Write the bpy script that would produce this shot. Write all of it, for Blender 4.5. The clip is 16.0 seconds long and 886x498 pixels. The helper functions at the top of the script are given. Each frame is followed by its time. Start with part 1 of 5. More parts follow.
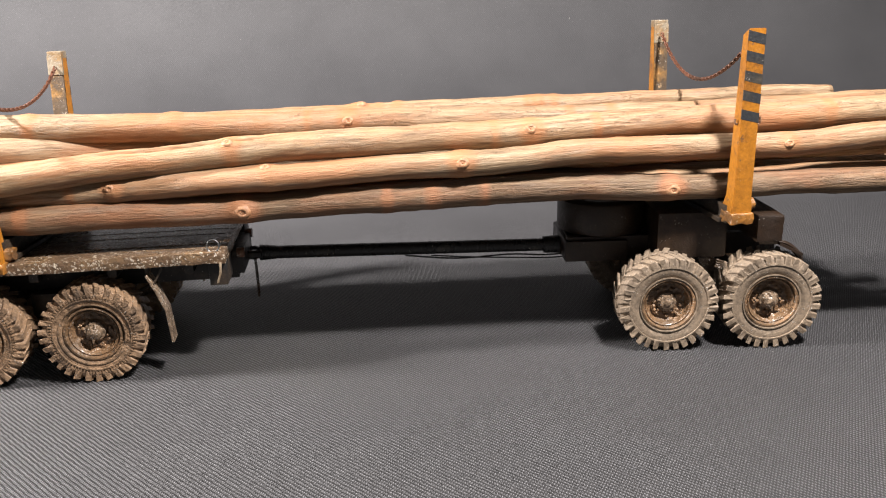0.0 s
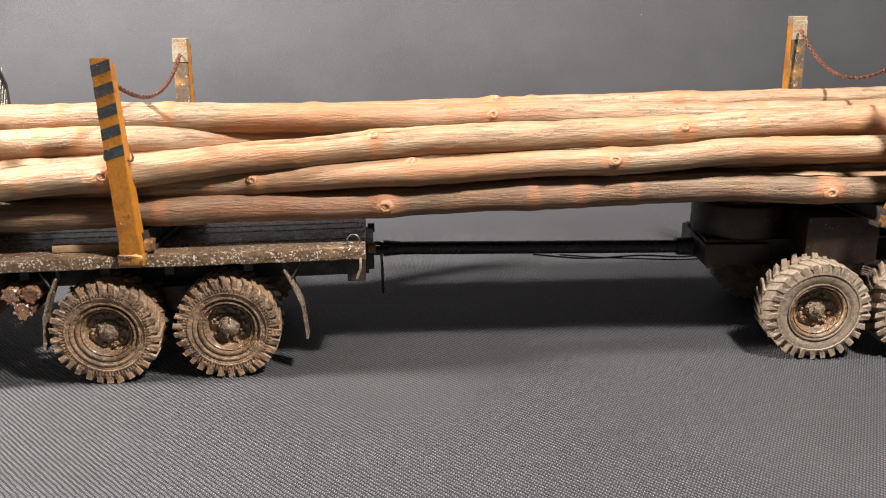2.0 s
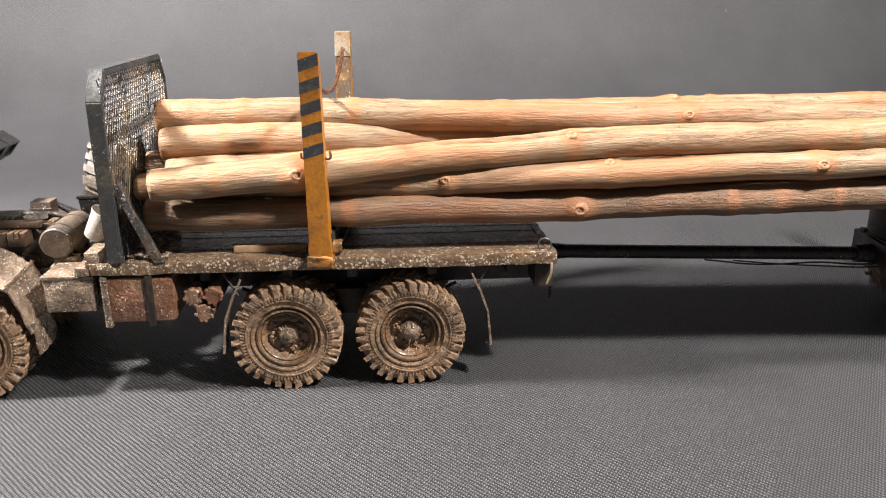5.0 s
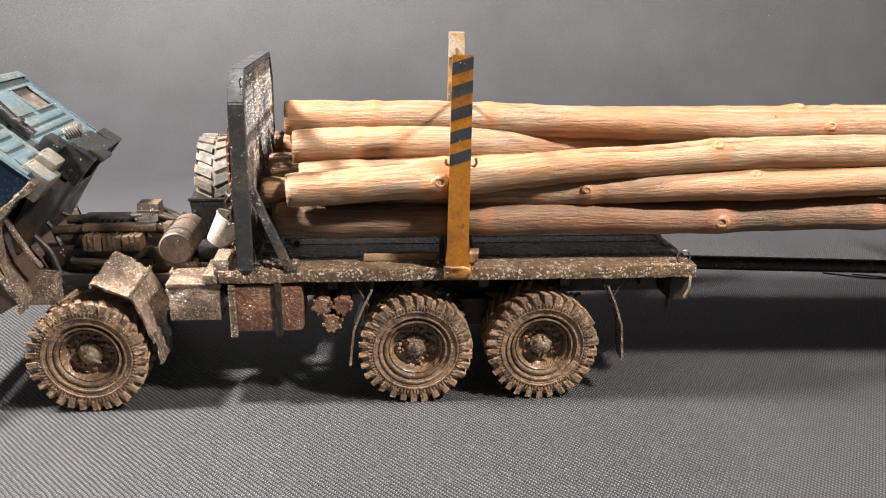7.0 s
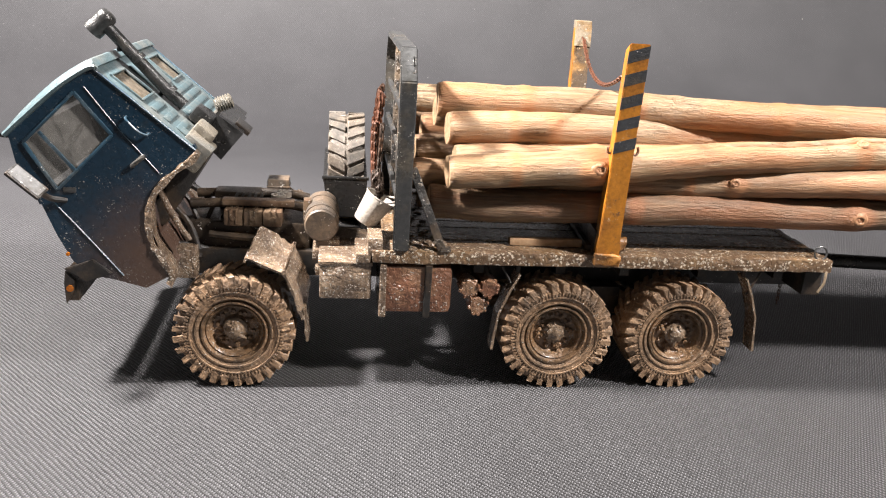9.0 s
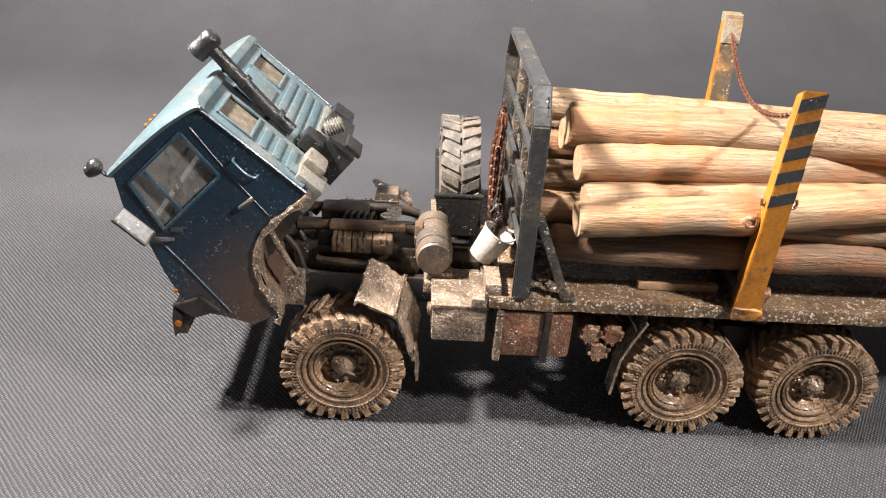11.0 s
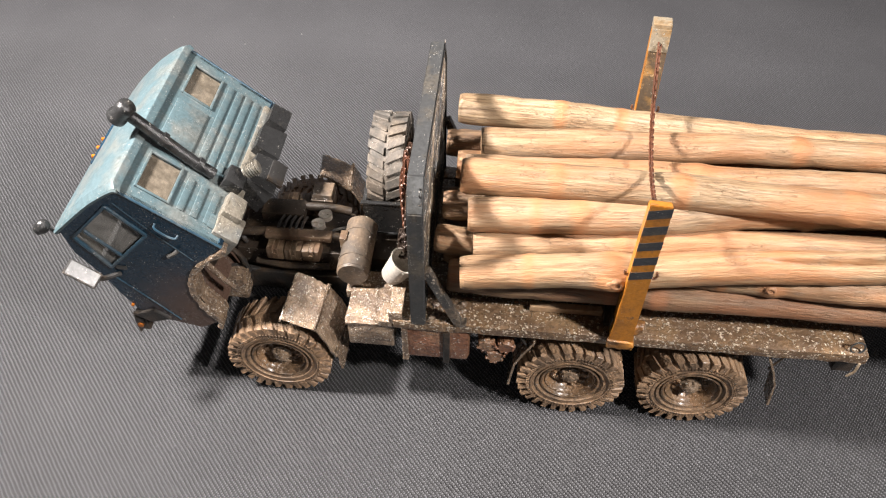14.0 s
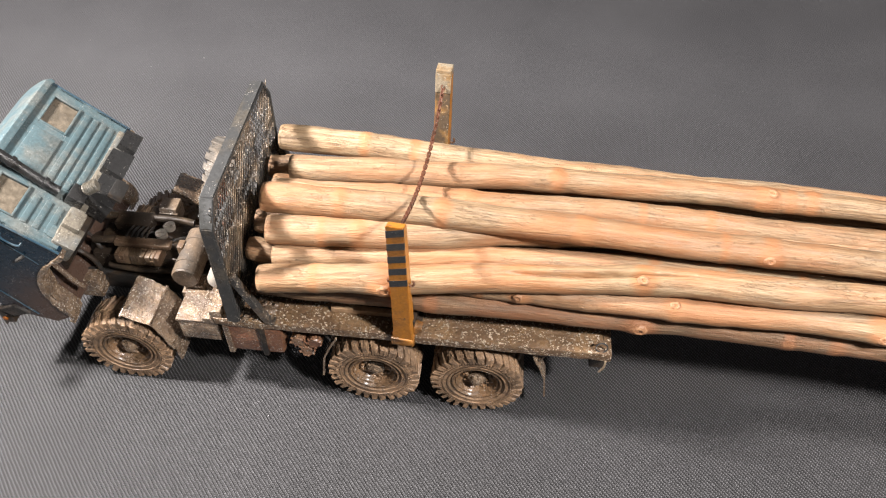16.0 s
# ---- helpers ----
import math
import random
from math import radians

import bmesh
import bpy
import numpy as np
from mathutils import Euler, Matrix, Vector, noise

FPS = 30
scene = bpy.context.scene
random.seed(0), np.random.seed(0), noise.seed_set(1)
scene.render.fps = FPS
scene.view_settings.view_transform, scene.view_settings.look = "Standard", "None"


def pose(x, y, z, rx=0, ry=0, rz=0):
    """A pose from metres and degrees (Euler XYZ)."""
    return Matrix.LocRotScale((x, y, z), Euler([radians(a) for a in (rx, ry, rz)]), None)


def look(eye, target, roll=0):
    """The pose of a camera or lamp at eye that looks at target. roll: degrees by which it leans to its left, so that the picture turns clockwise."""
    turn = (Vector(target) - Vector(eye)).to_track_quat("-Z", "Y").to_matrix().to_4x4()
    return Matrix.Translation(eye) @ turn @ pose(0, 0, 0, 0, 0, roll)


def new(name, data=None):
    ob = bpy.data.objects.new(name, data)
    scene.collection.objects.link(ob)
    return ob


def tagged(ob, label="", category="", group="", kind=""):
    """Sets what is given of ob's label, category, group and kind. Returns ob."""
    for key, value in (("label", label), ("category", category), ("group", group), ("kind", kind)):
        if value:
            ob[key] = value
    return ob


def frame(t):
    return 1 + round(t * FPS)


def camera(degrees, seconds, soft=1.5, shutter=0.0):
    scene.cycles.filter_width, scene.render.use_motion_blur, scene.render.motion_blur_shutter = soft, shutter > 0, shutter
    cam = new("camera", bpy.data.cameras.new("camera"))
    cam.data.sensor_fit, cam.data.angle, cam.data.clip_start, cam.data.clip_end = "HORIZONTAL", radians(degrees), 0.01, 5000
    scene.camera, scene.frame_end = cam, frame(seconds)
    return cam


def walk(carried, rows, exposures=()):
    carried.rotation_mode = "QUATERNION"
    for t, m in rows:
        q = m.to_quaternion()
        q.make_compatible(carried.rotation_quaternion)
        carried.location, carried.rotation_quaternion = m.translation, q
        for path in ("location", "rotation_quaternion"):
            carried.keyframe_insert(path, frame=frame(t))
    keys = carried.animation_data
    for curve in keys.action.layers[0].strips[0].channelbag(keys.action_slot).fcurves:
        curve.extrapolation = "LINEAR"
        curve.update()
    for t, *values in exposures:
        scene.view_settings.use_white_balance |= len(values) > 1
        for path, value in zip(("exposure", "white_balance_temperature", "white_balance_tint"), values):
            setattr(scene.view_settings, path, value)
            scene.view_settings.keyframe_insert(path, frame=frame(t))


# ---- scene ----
cam = camera(58.0, 16.0, soft=1.1)
PATH = [
    (0, (0.1265, -0.2934, 0.1192), (0.148, -0.1034, 0.0605), -1.6),
    (0.5, (0.1173, -0.2901, 0.1182), (0.1383, -0.1002, 0.0591), -1.3),
    (1, (0.107, -0.2871, 0.1176), (0.1265, -0.0973, 0.0576), -1.1),
    (1.5, (0.0971, -0.2849, 0.1185), (0.1154, -0.095, 0.0586), -0.9),
    (2, (0.0856, -0.2805, 0.1183), (0.1031, -0.0903, 0.0587), -0.7),
    (2.5, (0.073, -0.276, 0.1164), (0.0888, -0.0855, 0.0573), -0.6),
    (3, (0.0612, -0.2736, 0.1156), (0.0756, -0.0833, 0.0558), -0.3),
    (3.5, (0.055, -0.2716, 0.1166), (0.0687, -0.0812, 0.0568), -0.2),
    (4, (0.0477, -0.2699, 0.1176), (0.0616, -0.0797, 0.0574), -0.2),
    (6.5, (-0.0025, -0.2559, 0.1198), (0.0152, -0.0664, 0.0581), 0.5),
    (7, (-0.0147, -0.2525, 0.1198), (0.0041, -0.0632, 0.058), 1.1),
    (7.5, (-0.0261, -0.2506, 0.1178), (-0.0057, -0.0617, 0.0553), 1.7),
    (8, (-0.0369, -0.2499, 0.1166), (-0.0138, -0.0616, 0.0533), 2.2),
    (8.5, (-0.0519, -0.2491, 0.1161), (-0.0263, -0.0613, 0.0524), 3.0),
    (9, (-0.0675, -0.248, 0.1165), (-0.0406, -0.0605, 0.0525), 4.0),
    (9.5, (-0.0791, -0.2451, 0.1173), (-0.0514, -0.0576, 0.0534), 5.0),
    (10, (-0.0868, -0.238, 0.1262), (-0.0611, -0.0513, 0.0593), 5.6),
    (10.2, (-0.0884, -0.2326, 0.1326), (-0.0645, -0.0478, 0.0602), 5.7),
    (12.3, (-0.0585, -0.1862, 0.1878), (-0.0698, -0.0313, 0.0618), 0.4),
    (12.5, (-0.0588, -0.1823, 0.1972), (-0.069, -0.0326, 0.0649), 0.5),
    (13, (-0.0478, -0.1811, 0.2077), (-0.0601, -0.0421, 0.0644), -0.1),
    (13.5, (-0.0394, -0.1766, 0.225), (-0.0534, -0.0416, 0.0781), -0.5),
    (14, (-0.0289, -0.1777, 0.2369), (-0.0408, -0.0448, 0.0879), 0.2),
    (14.5, (-0.0155, -0.1812, 0.2439), (-0.0278, -0.0497, 0.0937), 0.2),
    (15, (-0.0016, -0.186, 0.2557), (-0.0143, -0.0549, 0.1052), 0.4),
    (15.5, (0.0207, -0.1899, 0.2673), (0.0073, -0.0593, 0.1164), 0.6),
    (16, (0.039, -0.1968, 0.2703), (0.0269, -0.0635, 0.1217), 1.1),
]
walk(cam, [(t, look(eye, target, roll)) for t, eye, target, roll in PATH],
     exposures=[(0.0, 1.08), (3.0, 1.1), (6.5, 1.12), (9.5, 1.22), (10.2, 1.14), (12.3, 0.9), (14.0, 0.76), (16.0, 0.74)])

# ---- light ----
world = bpy.data.worlds.new("room")
world.use_nodes = True
world.node_tree.nodes["Background"].inputs["Color"].default_value = (0.9, 0.93, 1.0, 1)
world.node_tree.nodes["Background"].inputs["Strength"].default_value = 0.0004
scene.world = world


def bulb(name, place, radius, watts, colour):
    lamp = bpy.data.lights.new(name, "POINT")
    lamp.shadow_soft_size, lamp.energy, lamp.color = radius, watts, colour
    ob = new(name, lamp)
    ob.location = place
    return ob


bulb("left_desk_lamp", (-0.235, -0.038, 0.29), 0.015, 12.0, (1.0, 0.935, 0.90))
bulb("right_desk_lamp", (0.29, -0.22, 0.42), 0.022, 11.5, (1.0, 0.935, 0.90))


# ---- materials ----
def material(name, rough=0.6, metal=0.0):
    m = bpy.data.materials.new(name)
    m.use_nodes = True
    b = m.node_tree.nodes["Principled BSDF"]
    b.inputs["Roughness"].default_value, b.inputs["Metallic"].default_value = rough, metal
    return m, m.node_tree, b


def node(tree, kind, **values):
    n = tree.nodes.new(kind)
    for key, value in values.items():
        n.inputs[key.replace("_", " ")].default_value = value
    return n


def coords(tree, scale=(1, 1, 1), attribute=None, turn=(0, 0, 0)):
    """Object coordinates, or a named vector on the points, scaled and turned."""
    if attribute:
        src = tree.nodes.new("ShaderNodeAttribute")
        src.attribute_name = attribute
        out = src.outputs["Vector"]
    else:
        out = tree.nodes.new("ShaderNodeTexCoord").outputs["Object"]
    mp = tree.nodes.new("ShaderNodeMapping")
    mp.inputs["Scale"].default_value = scale
    mp.inputs["Rotation"].default_value = turn
    tree.links.new(out, mp.inputs["Vector"])
    return mp.outputs["Vector"]


def noise_of(tree, vector, scale, detail=4.0, rough=0.6):
    n = node(tree, "ShaderNodeTexNoise", Scale=scale, Detail=detail, Roughness=rough)
    tree.links.new(vector, n.inputs["Vector"])
    return n.outputs["Fac"]


def ramp(tree, fac, stops):
    r = tree.nodes.new("ShaderNodeValToRGB")
    el = r.color_ramp.elements
    while len(el) < len(stops):
        el.new(0.5)
    for e, (pos, col) in zip(el, stops):
        e.position = pos
        e.color = (*col, 1) if len(col) == 3 else col
    tree.links.new(fac, r.inputs["Fac"])
    return r.outputs["Color"]


def mix(tree, fac, a, b, blend="MIX"):
    m = tree.nodes.new("ShaderNodeMix")
    m.data_type, m.blend_type = "RGBA", blend
    for socket, value in ((m.inputs["Factor"], fac), (m.inputs["A"], a), (m.inputs["B"], b)):
        if isinstance(value, (int, float)):
            socket.default_value = value
        elif isinstance(value, tuple):
            socket.default_value = (*value, 1)
        else:
            tree.links.new(value, socket)
    return m.outputs["Result"]


def bump(tree, bsdf, height, distance, strength=1.0, before=None):
    n = node(tree, "ShaderNodeBump", Strength=strength, Distance=distance)
    tree.links.new(height, n.inputs["Height"])
    if before:
        tree.links.new(before, n.inputs["Normal"])
    tree.links.new(n.outputs["Normal"], bsdf.inputs["Normal"])
    return n.outputs["Normal"]


W, K = (1, 1, 1), (0, 0, 0)


def weathered(name, base, dirt, fleck=(0.62, 0.58, 0.52), dirty=0.5, flecks=0.3, rough=0.7, metal=0.0, relief=0.00025, wear=None, splash=False, size=850.0, wet=0.0):
    """Painted or bare surface with clouds of dirt and pale crusted flecks; dirty and flecks from 0 to 1."""
    m, tree, b = material(name, rough, metal)
    v = coords(tree)
    cloud = noise_of(tree, v, 90, 6, 0.65)
    fine = noise_of(tree, v, 900, 5, 0.7)
    cells = node(tree, "ShaderNodeTexVoronoi", Scale=size * 1.6)
    warp = tree.nodes.new("ShaderNodeVectorMath")
    warp.operation = "MULTIPLY_ADD"
    wn = node(tree, "ShaderNodeTexNoise", Scale=1900.0, Detail=3.0)
    tree.links.new(v, wn.inputs["Vector"])
    tree.links.new(wn.outputs["Color"], warp.inputs[0])
    warp.inputs[1].default_value = (0.0014, 0.0014, 0.0014)
    tree.links.new(v, warp.inputs[2])
    tree.links.new(warp.outputs[0], cells.inputs["Vector"])
    clump = noise_of(tree, v, 170, 4, 0.6)
    grain = ramp(tree, fine, [(0.3, tuple(c * 0.7 for c in base)), (0.7, tuple(min(1, c * 1.25) for c in base))])
    muck = ramp(tree, fine, [(0.3, tuple(c * 0.55 for c in dirt)), (0.72, tuple(min(1, c * 1.35) for c in dirt))])
    mask = ramp(tree, cloud, [(max(0.0, 0.72 - dirty * 0.55), K), (max(0.05, 0.86 - dirty * 0.5), W)])
    col = mix(tree, mask, grain, muck)
    if wear:
        rub = ramp(tree, noise_of(tree, v, 300, 5, 0.75), [(0.60, K), (0.66, W)])
        col = mix(tree, rub, col, wear)
    parts = tree.nodes.new("ShaderNodeSeparateColor")
    tree.links.new(cells.outputs["Color"], parts.inputs["Color"])
    grow = node(tree, "ShaderNodeMath")
    grow.operation = "MULTIPLY_ADD"
    grow.inputs[1].default_value = 0.38
    tree.links.new(parts.outputs["Green"], grow.inputs[0])
    tree.links.new(cells.outputs["Distance"], grow.inputs[2])
    near = ramp(tree, grow.outputs[0], [(0.24 + 0.26 * flecks, W), (0.36 + 0.30 * flecks, K)])
    some = ramp(tree, parts.outputs["Red"], [(max(0.0, 0.78 - 0.62 * flecks), K), (max(0.02, 0.80 - 0.62 * flecks), W)])
    thick = ramp(tree, clump, [(0.55 - 0.27 * flecks, K), (0.64 - 0.24 * flecks, (0.9, 0.9, 0.9))])
    if splash:
        p = tree.nodes.new("ShaderNodeVectorMath")
        p.operation = "DISTANCE"
        flat = tree.nodes.new("ShaderNodeVectorMath")
        flat.operation = "MULTIPLY"
        flat.inputs[1].default_value = (1, 0, 1)
        tree.links.new(v, flat.inputs[0])
        tree.links.new(flat.outputs[0], p.inputs[0])
        p.inputs[1].default_value = (-0.113, 0, 0.036)
        far = node(tree, "ShaderNodeMath")
        far.operation = "MULTIPLY_ADD"
        tree.links.new(noise_of(tree, v, 260, 5, 0.7), far.inputs[0])
        far.inputs[1].default_value = 0.016
        tree.links.new(p.outputs["Value"], far.inputs[2])
        spray = ramp(tree, far.outputs[0], [(0.016, W), (0.036, K)])
        col = mix(tree, spray, col, mix(tree, 0.5, muck, (0.11, 0.055, 0.03)))
    fm = mix(tree, 1.0, mix(tree, 1.0, near, some, "MULTIPLY"), thick, "MULTIPLY")
    col = mix(tree, fm, col, fleck)
    tree.links.new(col, b.inputs["Base Color"])
    n1 = bump(tree, b, fine, relief, 0.9)
    bump(tree, b, fm, relief * 1.6, 0.9, n1)
    gloss = ramp(tree, cloud, [(0.35, (rough, rough, rough)), (0.6, (rough * 0.55, rough * 0.55, rough * 0.55))])
    tree.links.new(gloss, b.inputs["Roughness"])
    if wet:
        clod = noise_of(tree, v, 420, 3, 0.6)
        bump(tree, b, clod, relief * 3, 0.8, b.inputs["Normal"].links[0].from_socket)
        b.inputs["Coat Weight"].default_value = wet
        b.inputs["Coat Roughness"].default_value = 0.22
    return m


def cloth_material():
    """Black twill: slanting ribs 1.2 mm apart, broken by the crossing thread, with lint."""
    m, tree, b = material("black_woven_cloth", 0.58)
    def ribs(angle, scale, wobble):
        w = node(tree, "ShaderNodeTexWave", Scale=scale, Distortion=wobble, Detail=2.0)
        w.inputs["Detail Scale"].default_value = 1.3
        tree.links.new(coords(tree, attribute="flat", turn=(0, 0, angle)), w.inputs["Vector"])
        return w.outputs["Fac"]
    v = coords(tree, attribute="flat")
    a = ribs(radians(-42), 268, 1.9)
    c = ribs(radians(33), 400, 2.2)
    weave = mix(tree, 0.80, a, c, "MULTIPLY")
    along = tree.nodes.new("ShaderNodeSeparateXYZ")
    tree.links.new(v, along.inputs[0])
    # far cloth drawn flat and lighter: backdrop light and soft focus in the colour
    far_lift = ramp(tree, along.outputs["Y"], [(0.01, K), (0.17, (0.92, 0.92, 0.92))])
    weave = mix(tree, far_lift, weave, (0.50, 0.50, 0.50))
    fuzz = noise_of(tree, v, 1900, 3, 0.75)
    cloud = noise_of(tree, v, 14, 5, 0.6)
    lint = ramp(tree, noise_of(tree, v, 330, 2, 0.5), [(0.775, K), (0.80, W)])
    speck = ramp(tree, noise_of(tree, v, 1500, 2, 0.5), [(0.66, K), (0.73, (0.55, 0.55, 0.55))])
    col = ramp(tree, weave, [(0.10, (0.004, 0.004, 0.004)), (0.40, (0.040, 0.040, 0.042)), (0.74, (0.200, 0.199, 0.213))])
    col = mix(tree, 0.34, col, ramp(tree, fuzz, [(0.3, (0.006, 0.006, 0.007)), (0.7, (0.093, 0.093, 0.096))]))
    col = mix(tree, 0.6, col, ramp(tree, cloud, [(0.3, (0.78, 0.78, 0.79)), (0.7, (1.2, 1.2, 1.2))]), "MULTIPLY")
    col = mix(tree, speck, col, (0.27, 0.27, 0.285))
    col = mix(tree, lint, col, (0.298, 0.291, 0.279))
    tree.links.new(col, b.inputs["Base Color"])
    n1 = bump(tree, b, weave, 0.0007, 1.0)
    bump(tree, b, fuzz, 0.0003, 0.6, n1)
    b.inputs["Specular IOR Level"].default_value = 0.5
    return m


def wood_material(name, skin, dulling):
    """Peeled branch wood: smooth orange skin round the knots, elsewhere bleached pale with fine fibres and short splits."""
    m, tree, b = material(name, 0.58)
    long = noise_of(tree, coords(tree, (45, 800, 800), "grain"), 1.0, 5, 0.65)
    fibre = noise_of(tree, coords(tree, (70, 1500, 1500), "grain"), 1.0, 4, 0.72)
    split = noise_of(tree, coords(tree, (170, 1000, 1000), "grain"), 1.0, 4, 0.62)
    hair = noise_of(tree, coords(tree, (260, 1500, 1500), "grain"), 1.0, 4, 0.66)
    patch = noise_of(tree, coords(tree, (17, 45, 45), "grain"), 1.0, 6, 0.68)
    fade = noise_of(tree, coords(tree, (11, 26, 26), "grain"), 1.0, 3, 0.5)
    tint = tree.nodes.new("ShaderNodeObjectInfo").outputs["Random"]
    k = tree.nodes.new("ShaderNodeAttribute")
    k.attribute_name = "knot"
    lo, mid, hi = skin
    skin_col = ramp(tree, long, [(0.25, lo), (0.5, mid), (0.75, hi)])
    pale = [(0.28, (0.191, 0.121, 0.063)), (0.5, (0.279, 0.192, 0.110)), (0.72, (0.368, 0.283, 0.184))]
    # dull: rough wood tones, darkened further for partial shade
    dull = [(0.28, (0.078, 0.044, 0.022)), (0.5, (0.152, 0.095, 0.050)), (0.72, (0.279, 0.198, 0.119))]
    bleached = ramp(tree, long, pale if dulling < 0.5 else dull)
    near_knot = ramp(tree, k.outputs["Fac"], [(0.12, W), (0.5, K)])
    bare = mix(tree, 1.0, ramp(tree, patch, [(0.38 - 0.03 * dulling, K), (0.56, W)]), near_knot, "MULTIPLY")
    col = mix(tree, bare, skin_col, bleached)
    blush = ramp(tree, fade, [(0.47, K), (0.66, (0.6, 0.6, 0.6))])
    col = mix(tree, blush, col, mix(tree, 0.6, col, (0.322, 0.143, 0.064)))
    grey = ramp(tree, noise_of(tree, coords(tree, (40, 260, 260), "grain"), 1.0, 6, 0.75), [(0.56 - dulling * 0.12, K), (0.76 - dulling * 0.10, (0.65, 0.65, 0.65))])
    col = mix(tree, mix(tree, 1.0, grey, near_knot, "MULTIPLY"), col, (0.280, 0.231, 0.175) if dulling < 0.5 else (0.175, 0.133, 0.095))
    soft = ramp(tree, k.outputs["Fac"], [(0.15, K), (0.9, (0.75, 0.75, 0.75))])
    col = mix(tree, soft, col, mix(tree, 0.6, col, (0.378, 0.171, 0.073)))
    heart = ramp(tree, k.outputs["Fac"], [(0.93, K), (0.98, (0.6, 0.6, 0.6))])
    col = mix(tree, heart, col, (0.518, 0.399, 0.273))
    warm = ramp(tree, tint, [(0.0, (0.84, 0.80, 0.74)), (0.5, (1.06, 1.07, 1.09)), (1.0, (1.04, 1.0, 0.92))])
    col = mix(tree, 1.0, col, warm, "MULTIPLY")
    col = mix(tree, mix(tree, 0.9, K, bare), col, mix(tree, 1.0, col, ramp(tree, fibre, [(0.32, (0.42, 0.36, 0.31)), (0.5, (1.0, 1.0, 1.0)), (0.68, (1.28, 1.32, 1.36))]), "MULTIPLY"))
    thin = ramp(tree, split, [(0.482, K), (0.495, W), (0.505, W), (0.518, K)])
    often = mix(tree, 1.0, bare, ramp(tree, noise_of(tree, coords(tree, (50, 260, 260), "grain"), 1.0, 2, 0.5), [(0.46, K), (0.60, W)]), "MULTIPLY")
    line = mix(tree, 1.0, thin, often, "MULTIPLY")
    hairs = mix(tree, 1.0, ramp(tree, hair, [(0.36, (0.8, 0.8, 0.8)), (0.45, K)]), bare, "MULTIPLY")
    deep = 0.72 if dulling > 0.5 else 0.46
    col = mix(tree, hairs, col, mix(tree, deep, col, (0.16, 0.09, 0.05)))
    col = mix(tree, line, col, mix(tree, deep, col, (0.12, 0.07, 0.04)))
    tree.links.new(col, b.inputs["Base Color"])
    inv = ramp(tree, line, [(0.0, W), (1.0, K)])
    n1 = bump(tree, b, inv, 0.0004, 0.6)
    n2 = bump(tree, b, hair, 0.0008 if dulling > 0.5 else 0.0005, 0.8, n1)
    bump(tree, b, long, 0.0004, 0.5, n2)
    return m


def knot_material():
    m, tree, b = material("orange_knot_wood", 0.55)
    n = noise_of(tree, coords(tree), 800, 5, 0.7)
    col = ramp(tree, n, [(0.3, (0.216, 0.094, 0.043)), (0.55, (0.346, 0.180, 0.090)), (0.75, (0.432, 0.274, 0.158))])
    tree.links.new(col, b.inputs["Base Color"])
    bump(tree, b, n, 0.0003, 0.6)
    return m


def cut_material():
    m, tree, b = material("sawn_end_wood", 0.7)
    v = coords(tree)
    n = noise_of(tree, v, 700, 5, 0.7)
    col = ramp(tree, n, [(0.3, (0.302, 0.173, 0.086)), (0.7, (0.475, 0.331, 0.202))])
    tree.links.new(col, b.inputs["Base Color"])
    bump(tree, b, n, 0.0003, 0.5)
    return m


def glass_material(name, least, most, dusty=(0.17, 0.142, 0.108)):
    m, tree, b = material(name, 0.12)
    v = coords(tree)
    dust = ramp(tree, noise_of(tree, v, 420, 6, 0.7), [(0.42, (least, least, least)), (0.72, (most, most, most))])
    b.inputs["Base Color"].default_value = (*dusty, 1)
    b.inputs["Roughness"].default_value = 0.2
    clear = tree.nodes.new("ShaderNodeBsdfTransparent")
    clear.inputs["Color"].default_value = (0.86, 0.86, 0.84, 1)
    sm = tree.nodes.new("ShaderNodeMixShader")
    tree.links.new(dust, sm.inputs["Fac"])
    tree.links.new(clear.outputs[0], sm.inputs[1])
    tree.links.new(b.outputs[0], sm.inputs[2])
    tree.links.new(sm.outputs[0], tree.nodes["Material Output"].inputs["Surface"])
    return m


CLOTH = cloth_material()
WOOD = wood_material("peeled_branch_wood", ((0.223, 0.091, 0.037), (0.302, 0.147, 0.066), (0.357, 0.216, 0.111)), 0.22)
# rough bark, toned darker and greyer for the low log's partial shade
BARK = wood_material("rough_shaded_branch_wood", ((0.134, 0.052, 0.023), (0.206, 0.091, 0.044), (0.285, 0.159, 0.087)), 0.8)
CUT = cut_material()
KNOT = knot_material()
GLASS = glass_material("dusty_window_glass", 0.35, 0.9)
# pale grey film: dust haze plus the lit backdrop beyond, put into the colour
VEILED = glass_material("veiled_window_glass", 0.22, 0.5, (0.40, 0.385, 0.36))
RUBBER = weathered("muddy_tyre_rubber", (0.078, 0.051, 0.032), (0.281, 0.180, 0.106), dirty=0.74, flecks=0.26, rough=0.6, relief=0.0004, size=1300.0, wet=0.25)
RUBBER_GREY = weathered("dusty_tyre_rubber", (0.084, 0.065, 0.047), (0.226, 0.172, 0.121), dirty=0.84, flecks=0.30, rough=0.75, size=1100.0)
RIM = weathered("muddy_wheel_steel", (0.098, 0.064, 0.037), (0.248, 0.148, 0.079), dirty=0.62, flecks=0.34, rough=0.42, relief=0.0004, size=1100.0, wet=0.4)
SPARE = weathered("dusty_black_tyre", (0.062, 0.055, 0.046), (0.157, 0.128, 0.099), dirty=0.6, flecks=0.26, rough=0.8, size=1200.0)
